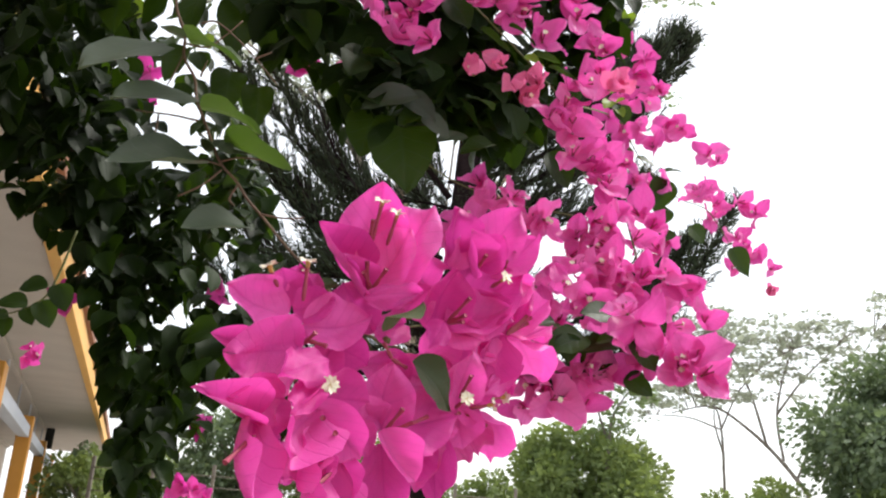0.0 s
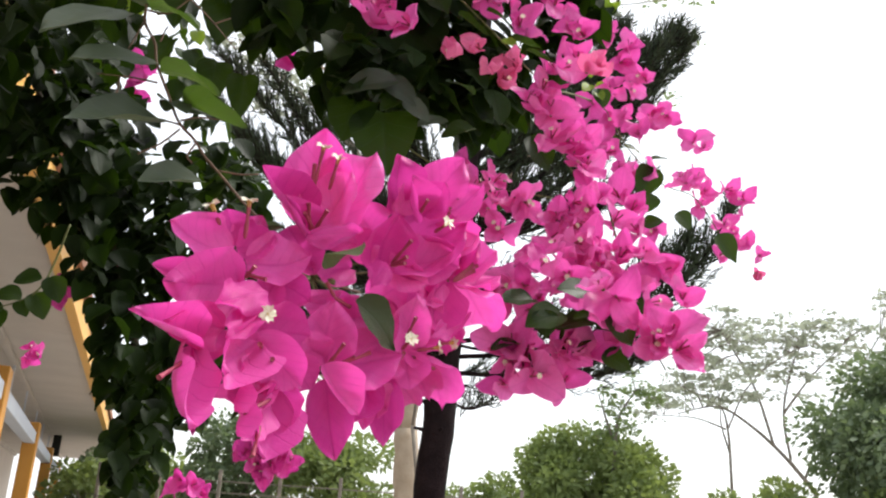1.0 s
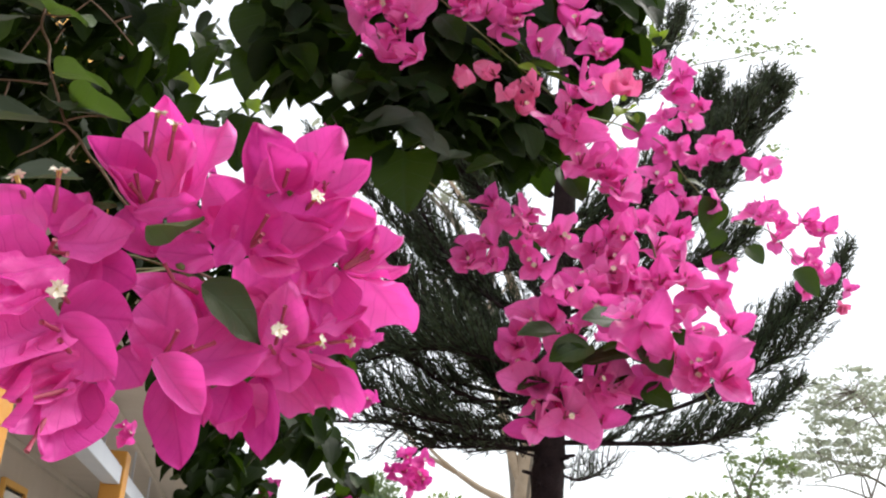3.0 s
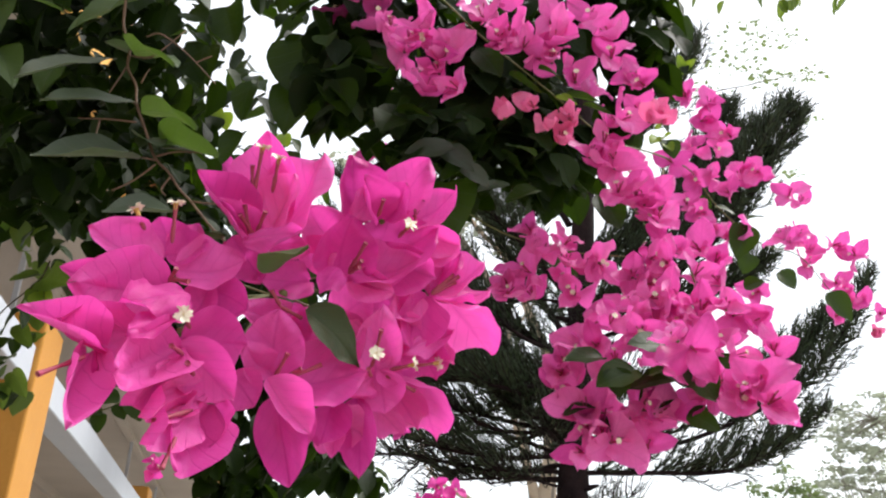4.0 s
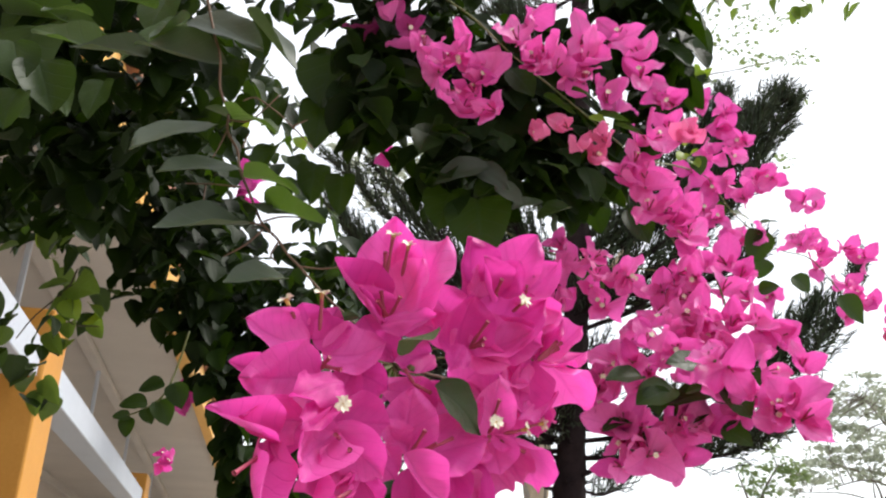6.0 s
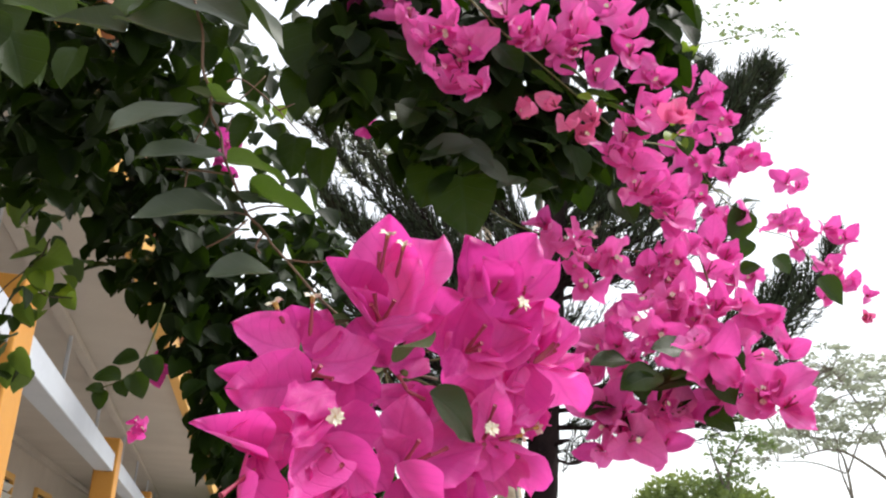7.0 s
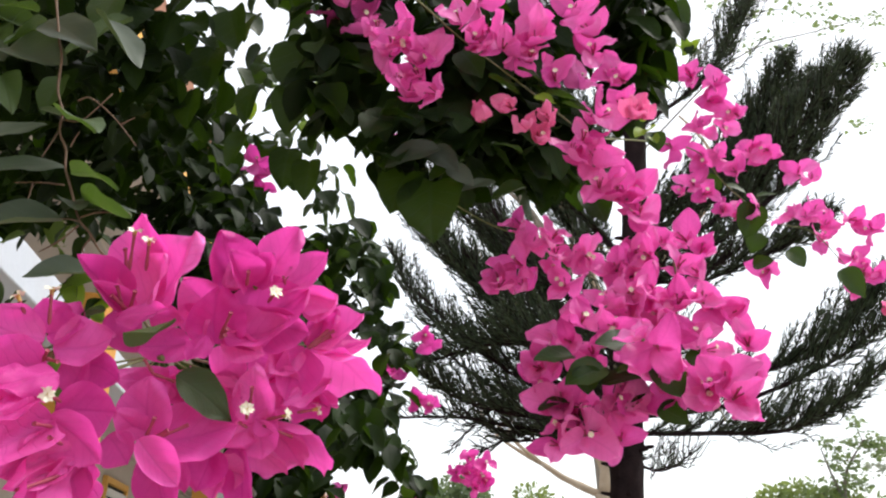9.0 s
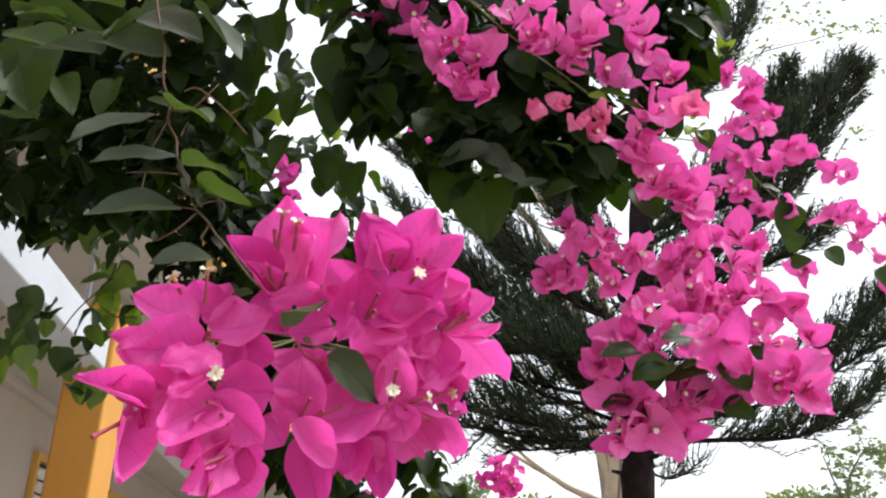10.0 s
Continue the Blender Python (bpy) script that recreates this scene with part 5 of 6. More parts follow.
head_floret(spray, (-0.032, 0.533, 1.706), (
    ((-0.022, 0.550, 1.720), (-0.044, 0.515, 1.708), (0.85, -0.52, -0.07), 0.58, 0),
    ((-0.029, 0.542, 1.693), (-0.047, 0.506, 1.688), (0.89, -0.40, -0.24), 0.59, 0),
    ((-0.059, 0.514, 1.733), (-0.039, 0.517, 1.706), (0.12, -0.99, -0.02), 0.98, 0),
    ((-0.029, 0.541, 1.694), (-0.003, 0.560, 1.685), (0.46, -0.80, -0.38), 0.86, 0),
    ((-0.033, 0.539, 1.701), (-0.019, 0.547, 1.681), (0.08, -0.95, -0.31), 0.95, 0),
    ((-0.010, 0.565, 1.702), (0.007, 0.576, 1.690), (0.26, -0.84, -0.48), 1.07, 0),
    ((-0.011, 0.567, 1.707), (-0.003, 0.578, 1.671), (0.11, -0.96, -0.25), 0.91, 0),
), stars=(), closed=(((-0.027, 0.518, 1.693), (-0.032, 0.514, 1.701)), ((-0.027, 0.518, 1.693), (-0.019, 0.531, 1.691)), ))
head_floret(spray, (-0.090, 0.458, 1.663), (
    ((-0.087, 0.473, 1.668), (-0.083, 0.441, 1.633), (0.67, -0.51, 0.54), 0.58, 0),
    ((-0.066, 0.488, 1.646), (-0.070, 0.451, 1.621), (0.99, -0.11, -0.00), 0.64, 0),
    ((-0.062, 0.495, 1.645), (-0.061, 0.471, 1.614), (0.55, -0.65, 0.53), 0.71, 0),
    ((-0.049, 0.515, 1.654), (-0.036, 0.523, 1.639), (0.12, -0.92, -0.37), 1.44, 0),
    ((-0.095, 0.467, 1.669), (-0.093, 0.437, 1.647), (0.76, -0.36, 0.53), 0.65, 0),
), stars=(), closed=())
head_floret(spray, (-0.006, 0.568, 1.687), (
    ((-0.023, 0.545, 1.726), (-0.008, 0.538, 1.742), (-0.05, -0.94, -0.35), 1.28, 0),
    ((-0.010, 0.565, 1.702), (0.011, 0.566, 1.718), (0.24, -0.95, -0.20), 1.28, 0),
    ((0.009, 0.576, 1.721), (0.029, 0.597, 1.713), (0.46, -0.68, -0.57), 1.15, 0),
    ((0.006, 0.590, 1.679), (-0.007, 0.567, 1.658), (0.77, -0.61, 0.19), 1.03, 0),
    ((-0.016, 0.578, 1.645), (0.003, 0.599, 1.643), (0.45, -0.48, -0.75), 1.57, 0),
    ((0.015, 0.589, 1.702), (0.032, 0.608, 1.700), (0.57, -0.55, -0.61), 1.60, 0),
    ((-0.010, 0.550, 1.743), (-0.021, 0.525, 1.757), (0.55, -0.56, -0.62), 1.13, 0),
    ((0.027, 0.614, 1.702), (0.040, 0.640, 1.689), (0.15, -0.50, -0.85), 1.26, 0),
), stars=(), closed=())
leafy(spray, (
    ((-0.015, 0.525, 1.693), (0.010, 0.560, 1.672), (0.25, -0.90, 0.35), 0.74),
    ((-0.030, 0.484, 1.709), (-0.012, 0.510, 1.724), (0.00, -0.35, -1.00), 0.90),
    ((-0.060, 0.507, 1.730), (-0.082, 0.502, 1.720), (0.00, -0.50, 1.00), 1.00),
), LEAVES_DULL)
leafy(spray, (
    ((-0.219, 0.608, 1.927), (-0.254, 0.556, 1.878), (0.00, -0.85, 0.70), 0.82),
    ((-0.190, 0.604, 1.885), (-0.229, 0.555, 1.858), (0.00, -0.90, 0.60), 0.82),
    ((-0.176, 0.600, 1.835), (-0.221, 0.549, 1.810), (0.00, -0.88, 0.65), 0.82),
    ((-0.139, 0.595, 1.790), (-0.170, 0.562, 1.774), (0.00, -0.85, 0.65), 1.00),
    ((-0.160, 0.603, 1.844), (-0.134, 0.633, 1.855), (0.00, -0.75, 0.70), 0.80),
    ((-0.204, 0.611, 1.935), (-0.221, 0.601, 1.938), (0.00, -0.10, 1.00), 1.20),
    ((-0.302, 0.637, 2.026), (-0.215, 0.615, 1.987), (0.00, -0.85, 0.65), 0.70),
), LEAVES_SHEEN, "green upper side with grey sky sheen put into its colour")
leafy(spray, (
    ((-0.298, 0.636, 2.013), (-0.373, 0.635, 2.026), (0.00, -0.85, 0.65), 0.70),
    ((-0.256, 0.630, 2.047), (-0.181, 0.604, 1.994), (0.00, -0.90, 0.60), 0.60),
    ((-0.214, 0.644, 2.056), (-0.165, 0.646, 1.998), (0.75, -0.20, 0.60), 0.80),
    ((-0.172, 0.604, 1.853), (-0.170, 0.593, 1.839), (0.00, -0.20, 1.00), 1.00),
    ((-0.176, 0.603, 1.853), (-0.153, 0.587, 1.836), (0.00, -0.20, 1.00), 1.00),
), LEAVES_SHEEN, "green upper side with grey sky sheen put into its colour")
leafy(spray, (
    ((-0.187, 0.613, 1.882), (-0.138, 0.610, 1.865), (0.10, 0.05, 1.00), 0.80),
    ((-0.163, 0.604, 1.852), (-0.111, 0.591, 1.829), (0.20, 0.10, 1.00), 0.85),
    ((-0.202, 0.611, 1.933), (-0.155, 0.591, 1.908), (0.00, -0.10, 1.00), 1.00),
    ((-0.271, 0.644, 2.055), (-0.290, 0.622, 2.019), (0.00, -0.20, 1.00), 0.90),
    ((-0.363, 0.661, 2.041), (-0.428, 0.653, 2.062), (0.00, -0.85, 0.65), 0.90),
), LEAVES_DULL)
leafy(spray, (
    ((-0.405, 0.706, 2.113), (-0.438, 0.673, 2.099), (0.05, -0.55, 0.85), 1.10),
    ((-0.460, 0.716, 2.071), (-0.431, 0.716, 2.006), (0.05, -0.55, 0.85), 1.10),
    ((-0.482, 0.705, 2.086), (-0.462, 0.699, 2.033), (0.05, -0.55, 0.85), 1.10),
    ((-0.342, 0.712, 2.122), (-0.366, 0.680, 2.111), (0.05, -0.55, 0.85), 1.10),
    ((-0.462, 0.701, 2.027), (-0.460, 0.690, 1.978), (0.05, -0.55, 0.85), 1.10),
), LEAVES)
stems(spray, [main_stem, inner_stem], 0.0012, 0.0009, M_TWIG)
stems(spray, [spline(t, 4) for t in near_twigs + fine_twigs], 0.0008, 0.0005, M_TWIG, "twig")

# the sprays behind it
bush = thing("bougainvillea_bough", (0.3, 1.6, 2.2), "arching bough crowded with pink bougainvillea flowers", "flowering branch")
top_places = (
    (-0.315, 1.395, 2.594),
    (-0.202, 1.314, 2.506),
    (-0.170, 1.322, 2.450),
    (-0.095, 1.203, 2.406),
    (-0.069, 1.238, 2.363),
    (-0.055, 1.259, 2.318),
    (-0.134, 1.301, 2.388),
    (-0.022, 1.248, 2.450),
    (-0.001, 1.264, 2.421),
    (0.048, 1.278, 2.415),
    (0.096, 1.307, 2.428),
    (0.117, 1.309, 2.381),
    (0.167, 1.341, 2.466),
    (0.195, 1.360, 2.437),
    (0.169, 1.503, 2.478),
    (-0.223, 1.328, 2.542),
    (0.014, 1.290, 2.504),
    (0.150, 1.369, 2.527),
    (-0.234, 1.294, 2.537),
    (-0.130, 1.255, 2.423),
    (-0.082, 1.235, 2.389),
    (-0.093, 1.273, 2.345),
    (0.027, 1.262, 2.443),
    (0.068, 1.309, 2.406),
    (0.087, 1.315, 2.485),
)
column_places = (
    (0.220, 1.353, 2.388),
    (0.199, 1.354, 2.317),
    (0.237, 1.401, 2.360),
    (0.163, 1.365, 2.267),
    (0.187, 1.361, 2.237),
    (0.199, 1.393, 2.220),
    (0.224, 1.408, 2.197),
    (0.259, 1.424, 2.178),
    (0.245, 1.452, 2.237),
    (0.313, 1.767, 2.457),
)
right_places = (
    (0.369, 1.897, 2.716),
    (0.406, 1.913, 2.698),
    (0.412, 1.933, 2.653),
    (0.446, 1.945, 2.643),
    (0.382, 1.944, 2.607),
    (0.426, 1.959, 2.597),
    (0.495, 2.007, 2.571),
    (0.520, 2.015, 2.567),
    (0.403, 1.979, 2.532),
    (0.368, 1.987, 2.491),
    (0.440, 1.990, 2.526),
    (0.595, 2.015, 2.503),
    (0.410, 2.011, 2.457),
    (0.473, 2.059, 2.429),
    (0.446, 2.075, 2.456),
    (0.528, 2.118, 2.315),
    (0.552, 2.052, 2.439),
    (0.739, 2.250, 2.467),
    (0.788, 2.253, 2.460),
    (0.699, 2.249, 2.469),
    (0.728, 2.266, 2.417),
    (0.774, 2.275, 2.389),
    (0.810, 2.288, 2.349),
    (0.747, 2.285, 2.355),
    (0.687, 2.262, 2.426),
    (0.645, 2.244, 2.482),
)
left_low_places = (
    (0.053, 1.516, 2.185),
    (0.068, 1.531, 2.158),
    (0.116, 1.506, 2.156),
    (0.135, 1.522, 2.128),
    (0.173, 1.503, 2.137),
    (0.033, 1.550, 2.128),
    (0.053, 1.558, 2.116),
    (0.008, 1.556, 2.104),
    (0.119, 1.538, 2.087),
    (0.095, 1.559, 2.131),
    (0.228, 1.474, 2.096),
    (0.258, 1.470, 2.117),
    (0.291, 1.513, 2.157),
    (0.329, 1.518, 2.159),
    (0.346, 1.444, 2.084),
    (0.312, 1.486, 2.100),
    (0.209, 1.482, 2.072),
    (0.262, 1.457, 2.073),
)
heart_places = (
    (0.238, 1.401, 2.015),
    (0.278, 1.403, 2.026),
    (0.317, 1.412, 2.021),
    (0.352, 1.421, 2.012),
    (0.386, 1.431, 2.003),
    (0.296, 1.396, 1.973),
    (0.338, 1.406, 1.967),
    (0.396, 1.400, 1.953),
    (0.375, 1.411, 1.921),
    (0.406, 1.420, 1.912),
    (0.142, 1.369, 1.978),
    (0.174, 1.317, 1.958),
    (0.200, 1.328, 1.941),
    (0.223, 1.377, 1.989),
    (0.157, 1.330, 1.922),
    (0.118, 1.344, 1.926),
    (0.088, 1.366, 1.914),
    (0.100, 1.375, 1.899),
    (0.190, 1.394, 2.013),
    (0.255, 1.416, 1.989),
)
hanging_places = (
    (0.271, 1.257, 1.904),
    (0.287, 1.271, 1.878),
    (0.354, 1.287, 1.868),
    (0.340, 1.308, 1.840),
    (0.370, 1.300, 1.844),
    (0.325, 1.375, 1.882),
    (0.140, 1.354, 1.861),
    (0.124, 1.365, 1.831),
    (0.160, 1.370, 1.832),
    (0.201, 1.372, 1.843),
    (0.238, 1.375, 1.851),
    (0.229, 1.358, 1.811),
    (0.133, 1.363, 1.790),
    (0.172, 1.366, 1.797),
    (0.247, 1.349, 1.912),
    (0.337, 1.362, 1.916),
)
fill_places = (
    (0.143, 1.376, 1.962),
    (0.189, 1.396, 1.934),
    (0.237, 1.389, 1.967),
    (0.203, 1.380, 1.974),
    (0.163, 1.401, 1.913),
    (0.301, 1.375, 1.873),
    (0.165, 1.369, 1.836),
    (0.239, 1.377, 1.847),
)
buds_places = (
    (0.004, 1.273, 2.291),
    (0.060, 1.281, 2.305),
    (0.074, 1.298, 2.271),
    (0.095, 1.307, 2.261),
    (0.120, 1.306, 2.280),
    (0.247, 1.367, 2.313),
    (0.274, 1.371, 2.320),
    (0.751, 2.101, 2.208),
    (-0.267, 1.956, 2.630),
)
vine_flower_places = (
    (-0.932, 2.533, 2.828),
    (-0.961, 2.546, 2.779),
    (-0.390, 2.068, 2.690),
    (-0.353, 2.038, 2.789),
    (-0.659, 2.632, 2.214),
    (-0.974, 2.346, 2.116),
    (-1.668, 3.834, 2.193),
    (-0.443, 2.834, 2.355),
    (-0.571, 2.846, 2.243),
    (-0.702, 2.895, 2.035),
    (-0.464, 2.905, 2.158),
    (-0.692, 2.753, 1.839),
    (-1.767, 3.995, 2.181),
    (-0.819, 2.198, 2.711),
)

top_stem = spline(((-0.328, 1.278, 2.741), (-0.188, 1.264, 2.585), (-0.091, 1.239, 2.485), (-0.026, 1.276, 2.432), (0.057, 1.319, 2.375), (0.136, 1.360, 2.318), (0.170, 1.389, 2.294), (0.186, 1.432, 2.252), (0.230, 1.495, 2.205), (0.281, 1.506, 2.125),), 6)
right_stem = spline(((0.170, 1.389, 2.294), (0.275, 1.662, 2.420), (0.376, 1.968, 2.545), (0.442, 2.057, 2.498), (0.545, 2.138, 2.441), (0.639, 2.188, 2.429), (0.719, 2.255, 2.364),), 6)
fall_stem = spline(((-0.230, 1.570, 2.348), (-0.118, 1.518, 2.269), (-0.007, 1.547, 2.208), (0.112, 1.556, 2.173), (0.228, 1.538, 2.150), (0.304, 1.473, 2.082),), 6)
low_stem = spline(((0.302, 1.502, 2.136), (0.308, 1.439, 2.032), (0.288, 1.407, 1.947), (0.247, 1.402, 1.892), (0.187, 1.387, 1.853), (0.153, 1.364, 1.843),), 6)
low_fork = spline(((0.288, 1.407, 1.947), (0.328, 1.391, 1.899), (0.353, 1.361, 1.849), (0.363, 1.342, 1.821),), 6)

leafy(bush, (
    ((0.496, 2.037, 2.443), (0.471, 2.042, 2.362), (0.20, -0.90, 0.30), 1.10),
    ((0.490, 2.088, 2.312), (0.534, 2.074, 2.319), (0.20, -0.90, 0.40), 1.30),
    ((0.421, 2.106, 2.500), (0.394, 2.063, 2.537), (0.20, -0.90, 0.30), 1.20),
    ((0.512, 2.129, 2.498), (0.557, 2.117, 2.500), (0.00, -0.60, 0.80), 1.10),
    ((0.441, 2.103, 2.520), (0.487, 2.100, 2.500), (0.00, -0.60, 0.80), 1.10),
    ((0.280, 1.364, 1.891), (0.194, 1.335, 1.874), (0.00, -0.60, 0.80), 1.00),
    ((0.145, 1.360, 1.850), (0.104, 1.338, 1.834), (0.00, -0.50, 0.90), 1.00),
    ((0.174, 1.367, 1.844), (0.185, 1.364, 1.806), (0.20, -0.90, 0.30), 1.25),
), LEAVES)
leafy(bush, (
    ((0.228, 1.348, 1.907), (0.290, 1.351, 1.875), (0.00, -0.70, 0.70), 1.20),
    ((0.274, 1.362, 1.844), (0.315, 1.357, 1.819), (0.10, -0.90, 0.30), 1.10),
    ((0.322, 1.415, 1.941), (0.356, 1.418, 1.898), (0.20, -0.90, 0.40), 1.20),
    ((0.253, 1.383, 1.887), (0.210, 1.371, 1.850), (0.00, -0.90, 0.40), 1.20),
    ((0.137, 1.334, 2.329), (0.181, 1.331, 2.308), (0.00, -0.50, 0.90), 0.90),
    ((0.110, 1.341, 2.352), (0.164, 1.337, 2.337), (0.00, -0.20, 1.00), 0.90),
    ((0.068, 1.298, 2.377), (0.113, 1.299, 2.347), (0.00, -0.40, 1.00), 1.00),
    ((0.023, 1.293, 2.363), (0.073, 1.297, 2.329), (0.00, -0.40, 1.00), 1.00),
), LEAVES)
leafy(bush, (
    ((-0.031, 1.310, 2.427), (0.007, 1.316, 2.378), (0.00, -0.90, 0.40), 1.20),
    ((0.685, 2.168, 2.323), (0.737, 2.183, 2.260), (0.20, -0.90, 0.30), 1.10),
    ((0.505, 2.058, 2.380), (0.484, 2.054, 2.330), (0.20, -0.90, 0.30), 1.20),
    ((0.569, 2.083, 2.347), (0.600, 2.085, 2.305), (0.20, -0.90, 0.30), 1.40),
    ((0.201, 1.295, 1.887), (0.149, 1.273, 1.857), (0.00, -0.80, 0.60), 1.20),
    ((0.269, 1.297, 1.895), (0.307, 1.304, 1.845), (0.20, -0.90, 0.30), 1.20),
    ((0.159, 1.281, 1.899), (0.108, 1.251, 1.886), (0.00, -0.75, 0.70), 1.00),
    ((0.244, 1.293, 1.918), (0.191, 1.261, 1.912), (0.00, -0.85, 0.50), 1.00),
), LEAVES)
leafy(bush, (
    ((0.174, 1.289, 1.886), (0.180, 1.285, 1.845), (0.10, -0.90, 0.40), 1.30),
    ((0.219, 1.292, 1.878), (0.245, 1.275, 1.881), (0.10, -0.80, 0.60), 1.00),
    ((0.062, 1.461, 2.243), (0.006, 1.437, 2.214), (0.00, -0.70, 0.70), 1.00),
    ((0.055, 1.438, 2.297), (0.010, 1.402, 2.303), (0.00, -0.60, 0.80), 1.00),
    ((-0.081, 1.419, 2.319), (-0.145, 1.395, 2.284), (0.00, -0.70, 0.70), 1.10),
    ((-0.048, 1.437, 2.293), (-0.099, 1.422, 2.245), (0.00, -0.70, 0.70), 1.10),
    ((0.275, 1.473, 2.342), (0.286, 1.469, 2.301), (0.20, -0.90, 0.30), 1.20),
    ((0.161, 1.484, 2.247), (0.197, 1.494, 2.186), (0.20, -0.90, 0.30), 1.20),
), LEAVES)
leafy(bush, (
    ((0.080, 1.597, 2.191), (0.119, 1.606, 2.137), (0.20, -0.90, 0.30), 1.20),
    ((0.362, 1.874, 2.770), (0.367, 1.867, 2.734), (0.20, -0.90, 0.30), 1.30),
    ((0.386, 1.884, 2.759), (0.355, 1.863, 2.738), (0.20, -0.90, 0.30), 1.30),
), LEAVES)
stems(bush, [top_stem, right_stem, fall_stem, low_stem, low_fork], 0.0018, 0.0011)


def flowers(plant, places, meshes, size, bias, more=0.0, stars=None, spread=58, jitter=0.012):
    """Florets at the places, some of them with a smaller one beside them."""
    r = flower_rnd
    for x, y, z in places:
        for k in range(2 if r.random() < more else 1):
            a = Vector(bias) + Vector((r.uniform(-1, 1), r.uniform(-1, 1), r.uniform(-1, 1))) * 0.55
            p = Vector((x, y, z)) + Vector((r.uniform(-1, 1), r.uniform(-1, 1), r.uniform(-1, 1))) * jitter * (1 + k)
            open_floret(plant, p, a, size * (1 - 0.25 * k) * r.uniform(0.85, 1.15), meshes, 3, spread, stars)


TOWARDS = (0.05, -0.85, 0.15)
flowers(bush, top_places, BRACTS_PINK, 0.052, TOWARDS, 0.45, spread=52)
flowers(bush, column_places, BRACTS_PINK, 0.052, TOWARDS, 0.5)
flowers(bush, right_places, BRACTS_PINK, 0.048, TOWARDS, 0.45, jitter=0.018)
flowers(bush, left_low_places, BRACTS_PINK, 0.050, TOWARDS, 0.35, spread=52)
flowers(bush, heart_places, BRACTS_PINK, 0.049, TOWARDS, 0.4, spread=52)
flowers(bush, hanging_places, BRACTS_PINK, 0.049, TOWARDS, 0.4, spread=60)
flowers(bush, fill_places, BRACTS_PINK, 0.046, TOWARDS, 0.2, spread=60)
flowers(bush, buds_places, BUDS, 0.036, TOWARDS, 0.0, 0.1, 28)
flowers(vine, vine_flower_places, BRACTS, 0.058, TOWARDS, 0.7)
# backlight on these vine leaves is put into their yellow-green colour
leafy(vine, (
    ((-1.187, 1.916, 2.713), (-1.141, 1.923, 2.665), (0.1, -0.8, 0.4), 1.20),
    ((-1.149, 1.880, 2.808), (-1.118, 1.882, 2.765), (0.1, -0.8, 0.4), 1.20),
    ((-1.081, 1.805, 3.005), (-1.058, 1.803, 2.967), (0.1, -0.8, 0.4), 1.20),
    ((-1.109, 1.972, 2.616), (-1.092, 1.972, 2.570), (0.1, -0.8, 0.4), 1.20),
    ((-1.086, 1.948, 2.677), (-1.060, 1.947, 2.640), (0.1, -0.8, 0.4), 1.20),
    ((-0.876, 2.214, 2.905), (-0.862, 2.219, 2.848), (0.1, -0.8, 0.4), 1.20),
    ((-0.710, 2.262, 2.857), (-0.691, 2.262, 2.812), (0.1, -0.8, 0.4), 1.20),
), LEAVES_YOUNG_LIT, "vine leaf with backlight put into its yellow-green colour")
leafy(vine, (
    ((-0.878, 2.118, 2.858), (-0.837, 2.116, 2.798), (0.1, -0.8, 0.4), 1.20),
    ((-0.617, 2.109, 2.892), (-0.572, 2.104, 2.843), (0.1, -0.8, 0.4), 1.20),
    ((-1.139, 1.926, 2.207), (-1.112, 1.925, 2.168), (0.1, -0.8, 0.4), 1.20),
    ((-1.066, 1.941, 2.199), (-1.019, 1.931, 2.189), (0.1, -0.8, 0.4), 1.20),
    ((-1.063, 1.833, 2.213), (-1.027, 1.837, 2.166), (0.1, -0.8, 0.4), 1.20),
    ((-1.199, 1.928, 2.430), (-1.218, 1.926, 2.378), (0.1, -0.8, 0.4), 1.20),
), LEAVES_YOUNG_LIT, "vine leaf with backlight put into its yellow-green colour")
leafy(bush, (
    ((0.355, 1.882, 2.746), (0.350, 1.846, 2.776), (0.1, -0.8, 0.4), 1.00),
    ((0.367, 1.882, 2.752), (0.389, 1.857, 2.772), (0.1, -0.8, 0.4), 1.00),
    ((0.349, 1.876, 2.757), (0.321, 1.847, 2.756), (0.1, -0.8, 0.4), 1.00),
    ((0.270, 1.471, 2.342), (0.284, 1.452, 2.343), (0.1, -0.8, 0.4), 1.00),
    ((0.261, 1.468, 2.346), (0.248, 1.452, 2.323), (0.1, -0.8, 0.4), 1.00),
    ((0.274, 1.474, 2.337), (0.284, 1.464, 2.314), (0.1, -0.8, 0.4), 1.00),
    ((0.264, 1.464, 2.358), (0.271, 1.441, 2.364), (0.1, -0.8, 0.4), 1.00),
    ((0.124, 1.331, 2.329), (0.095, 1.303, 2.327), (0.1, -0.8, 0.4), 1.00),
), LEAVES_YOUNG_LIT, "small yellow-green young leaf")

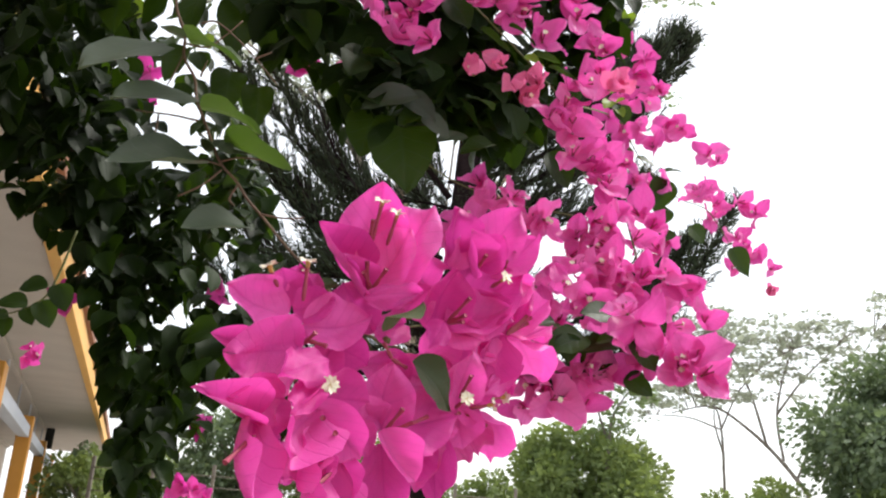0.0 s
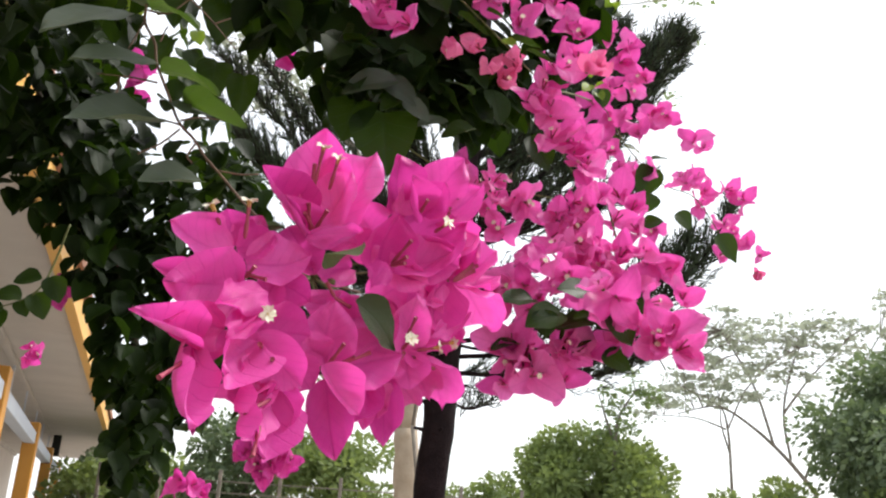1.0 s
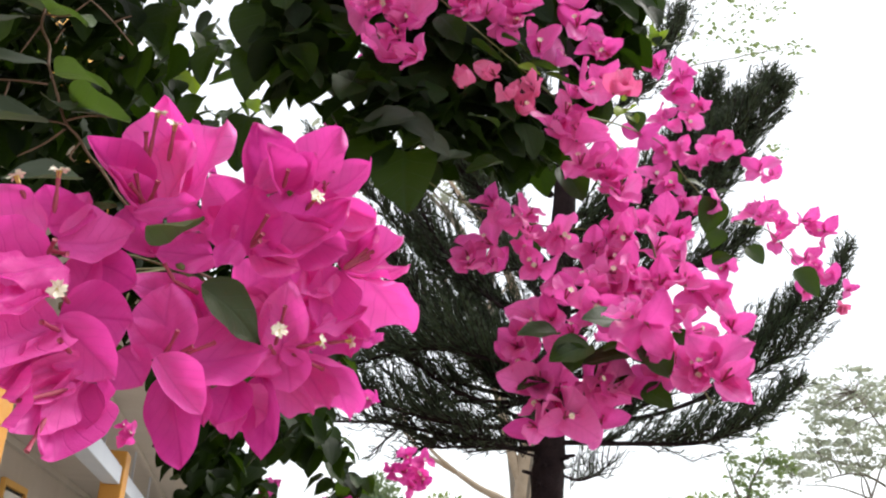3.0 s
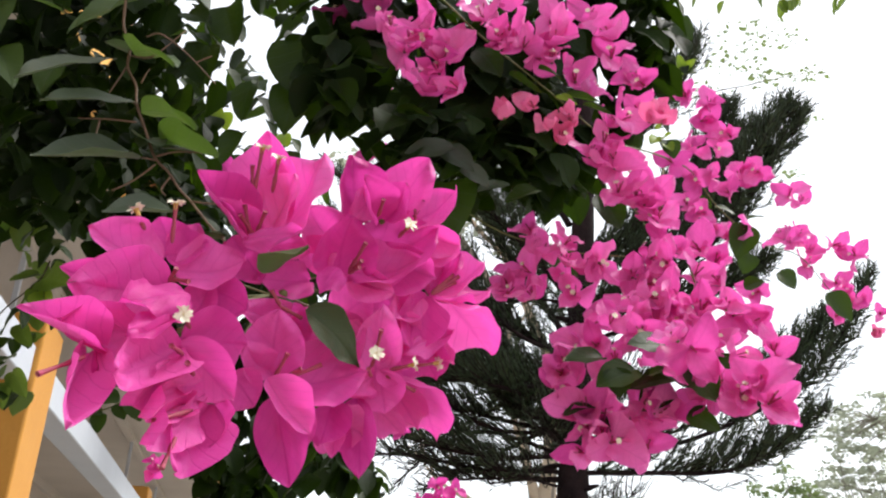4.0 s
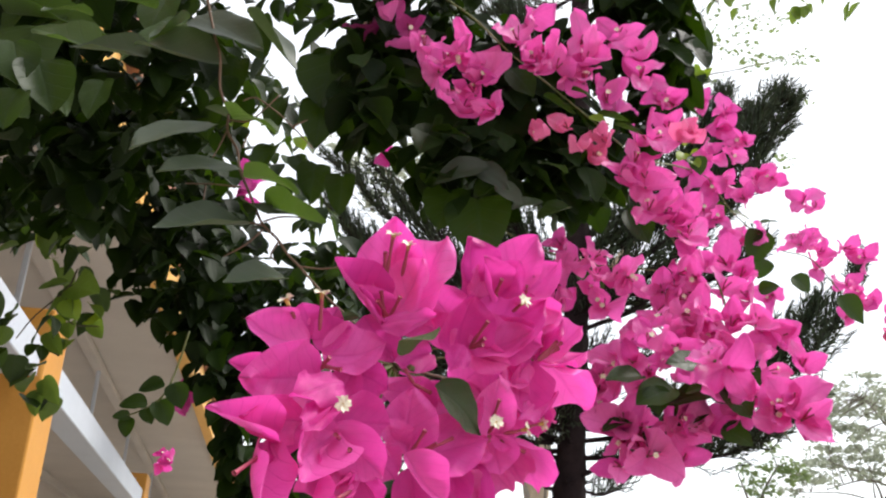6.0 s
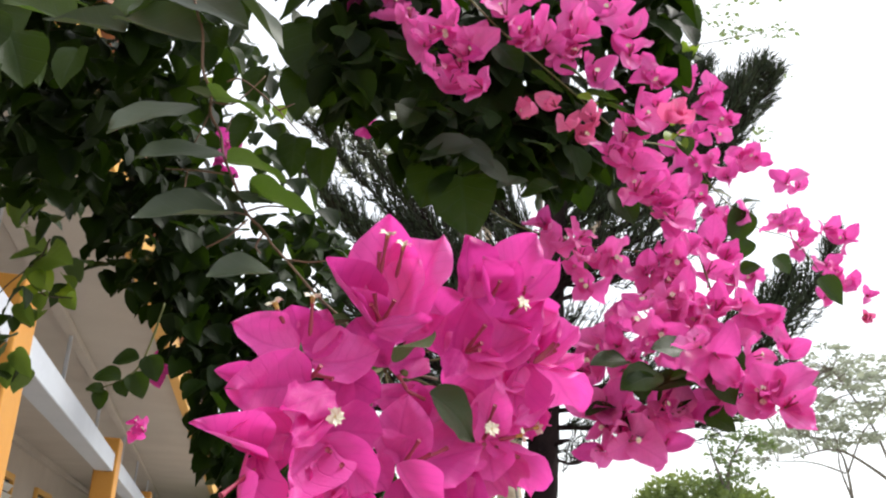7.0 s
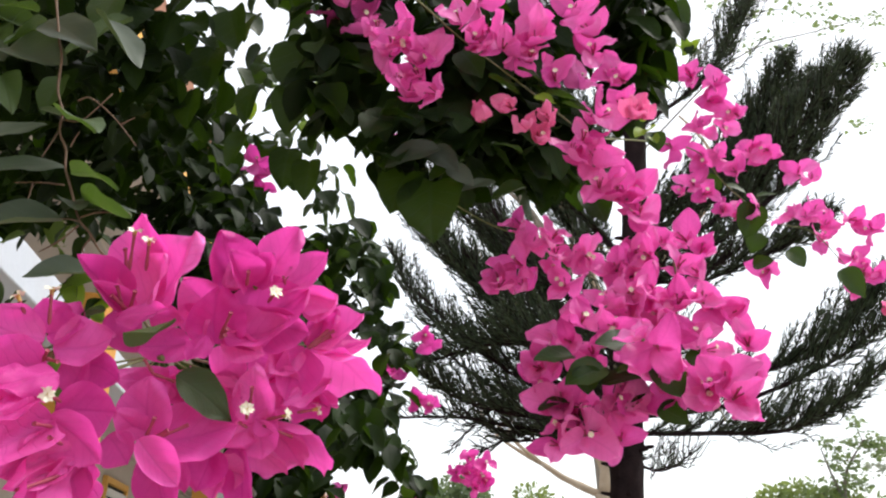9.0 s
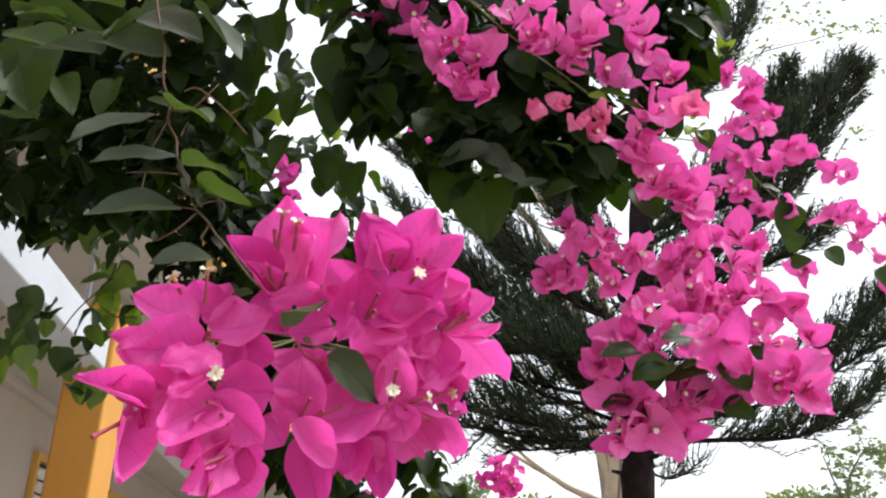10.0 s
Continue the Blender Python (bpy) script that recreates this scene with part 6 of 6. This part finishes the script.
leafy(bush, (
    ((-0.072, 1.360, 2.277), (-0.155, 1.330, 2.230), (0.00, -0.85, 0.50), 0.85),
    ((-0.056, 1.380, 2.250), (-0.013, 1.380, 2.214), (0.00, -0.85, 0.50), 0.95),
    ((-0.261, 1.380, 2.579), (-0.194, 1.360, 2.529), (0.00, -0.85, 0.50), 0.85),
    ((-0.211, 1.400, 2.477), (-0.248, 1.380, 2.511), (0.00, -0.85, 0.50), 1.06),
    ((-0.093, 1.380, 2.286), (-0.036, 1.360, 2.232), (0.00, -0.85, 0.50), 0.84),
    ((-0.136, 1.380, 2.345), (-0.100, 1.370, 2.307), (0.00, -0.85, 0.50), 0.92),
    ((0.013, 1.420, 2.239), (-0.035, 1.380, 2.204), (0.00, -0.85, 0.50), 0.60),
    ((-0.185, 1.380, 2.535), (-0.213, 1.380, 2.574), (0.00, -0.85, 0.50), 1.31),
), LEAVES_SHEEN, "green upper side with grey sky sheen put into its colour")
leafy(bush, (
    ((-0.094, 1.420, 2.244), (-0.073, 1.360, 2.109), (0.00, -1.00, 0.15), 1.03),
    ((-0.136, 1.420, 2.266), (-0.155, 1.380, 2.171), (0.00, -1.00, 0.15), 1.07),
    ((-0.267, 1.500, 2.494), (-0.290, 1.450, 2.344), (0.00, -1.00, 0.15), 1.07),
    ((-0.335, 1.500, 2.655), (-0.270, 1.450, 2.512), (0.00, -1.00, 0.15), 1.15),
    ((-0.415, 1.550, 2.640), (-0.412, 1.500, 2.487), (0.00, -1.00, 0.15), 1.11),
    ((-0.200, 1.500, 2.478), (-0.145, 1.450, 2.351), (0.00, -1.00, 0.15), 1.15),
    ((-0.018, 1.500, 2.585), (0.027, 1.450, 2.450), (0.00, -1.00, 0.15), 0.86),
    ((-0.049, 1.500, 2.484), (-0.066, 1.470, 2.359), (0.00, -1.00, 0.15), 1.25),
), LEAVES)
leafy(vine, (
    ((-0.715, 1.050, 2.365), (-0.674, 1.000, 2.226), (0.00, -1.00, 0.20), 1.10),
    ((-0.680, 1.050, 2.279), (-0.619, 1.020, 2.193), (0.50, -0.80, 0.20), 0.59),
    ((-0.548, 1.100, 2.446), (-0.555, 1.080, 2.367), (0.00, -1.00, 0.20), 1.15),
    ((-0.772, 1.050, 2.395), (-0.561, 1.000, 2.303), (0.00, -0.90, 0.60), 0.27),
    ((-0.749, 1.050, 2.229), (-0.677, 1.020, 2.192), (0.00, -0.85, 0.50), 0.98),
    ((-0.473, 1.050, 2.356), (-0.547, 1.000, 2.265), (0.00, -0.85, 0.50), 0.46),
    ((-0.775, 1.100, 2.444), (-0.795, 1.080, 2.376), (0.00, -0.85, 0.50), 0.80),
    ((-0.654, 1.150, 2.333), (-0.650, 1.120, 2.248), (0.00, -1.00, 0.20), 0.79),
), LEAVES_DULL)
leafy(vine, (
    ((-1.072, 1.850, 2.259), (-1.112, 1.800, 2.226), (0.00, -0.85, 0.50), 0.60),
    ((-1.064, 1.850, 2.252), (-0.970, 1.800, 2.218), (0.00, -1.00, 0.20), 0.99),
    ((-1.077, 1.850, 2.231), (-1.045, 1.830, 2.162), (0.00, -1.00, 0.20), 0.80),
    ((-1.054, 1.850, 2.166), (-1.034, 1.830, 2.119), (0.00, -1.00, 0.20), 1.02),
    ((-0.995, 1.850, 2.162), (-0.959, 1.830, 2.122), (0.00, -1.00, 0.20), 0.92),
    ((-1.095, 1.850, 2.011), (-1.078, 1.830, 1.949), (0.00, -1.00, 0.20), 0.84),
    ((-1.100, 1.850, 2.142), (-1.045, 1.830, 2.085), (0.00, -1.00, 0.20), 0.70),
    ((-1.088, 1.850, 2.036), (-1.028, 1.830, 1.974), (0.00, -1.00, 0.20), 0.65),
), LEAVES_SUNLIT)
stems(vine, [spline(((-1.053, 1.840, 2.290), (-1.070, 1.840, 2.241), (-1.132, 1.840, 2.179), (-1.167, 1.840, 2.125)), 5), spline(((-1.070, 1.840, 2.241), (-1.047, 1.840, 2.163), (-0.973, 1.840, 2.152)), 5)], 0.0022, 0.0014, M_WOOD)
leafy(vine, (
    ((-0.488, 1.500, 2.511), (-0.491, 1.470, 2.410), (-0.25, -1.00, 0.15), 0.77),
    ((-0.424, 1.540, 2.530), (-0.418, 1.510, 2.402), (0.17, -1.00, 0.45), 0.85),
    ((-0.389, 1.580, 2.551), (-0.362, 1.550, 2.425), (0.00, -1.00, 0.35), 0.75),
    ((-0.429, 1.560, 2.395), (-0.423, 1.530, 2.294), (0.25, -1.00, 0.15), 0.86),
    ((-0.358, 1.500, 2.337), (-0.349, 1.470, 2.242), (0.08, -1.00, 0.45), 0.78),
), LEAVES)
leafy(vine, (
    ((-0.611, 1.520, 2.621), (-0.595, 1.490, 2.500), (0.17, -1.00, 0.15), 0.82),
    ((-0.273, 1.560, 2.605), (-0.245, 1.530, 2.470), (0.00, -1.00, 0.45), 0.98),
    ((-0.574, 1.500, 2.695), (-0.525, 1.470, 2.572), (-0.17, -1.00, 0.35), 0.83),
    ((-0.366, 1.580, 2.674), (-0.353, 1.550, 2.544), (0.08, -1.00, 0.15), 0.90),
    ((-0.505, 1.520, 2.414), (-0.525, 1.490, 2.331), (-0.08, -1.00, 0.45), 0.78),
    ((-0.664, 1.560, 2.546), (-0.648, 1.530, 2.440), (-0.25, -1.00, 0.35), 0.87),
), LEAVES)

low_spray = thing("bougainvillea_spray", (-0.4, 3.0, 1.7), "small low spray of magenta bougainvillea flowers", "flowering branch")
for c, r, n in LOW_FLOWER_BLOBS:
    flowers(low_spray, [in_blob(vine_rnd, c, r) for k in range(n)], BRACTS, 0.046, TOWARDS)

sprig = thing("vine_sprig", (-0.9, 2.1, 1.8), "thin trailing sprig with small oval leaves", "branch")
leafy(sprig, (
    ((-0.889, 2.026, 2.072), (-0.940, 2.006, 2.047), (0.1, -0.85, 0.5), 1.15),
    ((-0.930, 2.039, 2.027), (-0.986, 2.013, 2.016), (0.1, -0.85, 0.5), 1.15),
    ((-0.970, 2.046, 1.997), (-1.003, 2.021, 1.991), (0.1, -0.85, 0.5), 1.15),
    ((-0.974, 2.046, 1.995), (-0.974, 2.045, 1.947), (0.1, -0.85, 0.5), 1.15),
    ((-0.936, 2.043, 2.015), (-0.912, 2.041, 1.978), (0.1, -0.85, 0.5), 1.15),
    ((-0.903, 2.040, 2.035), (-0.875, 2.048, 1.976), (0.1, -0.85, 0.5), 1.15),
    ((-0.869, 2.029, 2.073), (-0.842, 2.037, 2.014), (0.1, -0.85, 0.5), 1.15),
), LEAVES)
sprig_stem = spline(((-0.870, 2.077, 2.215), (-0.884, 2.065, 2.111), (-0.896, 2.038, 2.041), (-0.950, 2.044, 2.008), (-1.010, 2.042, 1.990),), 6)
stems(sprig, [sprig_stem], 0.003, 0.0015)

# ---------------------------------------------------------------- a wire fence behind the trees
fence = thing("wire_fence", (-2.5, 19, 0), "low wire fence with thin grey posts behind the trees", "fence")
for k in range(8):
    bm = bmesh.new()
    box(bm, (0.07, 0.07, 2.6), Matrix.Translation((-4.2 + k * 1.2, 0, 1.3)), 0.01)
    part("post", bm, M_GREY_BARK, fence, smooth=False)
for k in range(5):
    bm = bmesh.new()
    tube(bm, [Vector((-4.2 + j * 1.2, -0.04, 1.5 + 0.22 * k)) for j in range(8)], 0.012, 0.012, 5)
    part("wire", bm, M_GREY_BARK, fence)
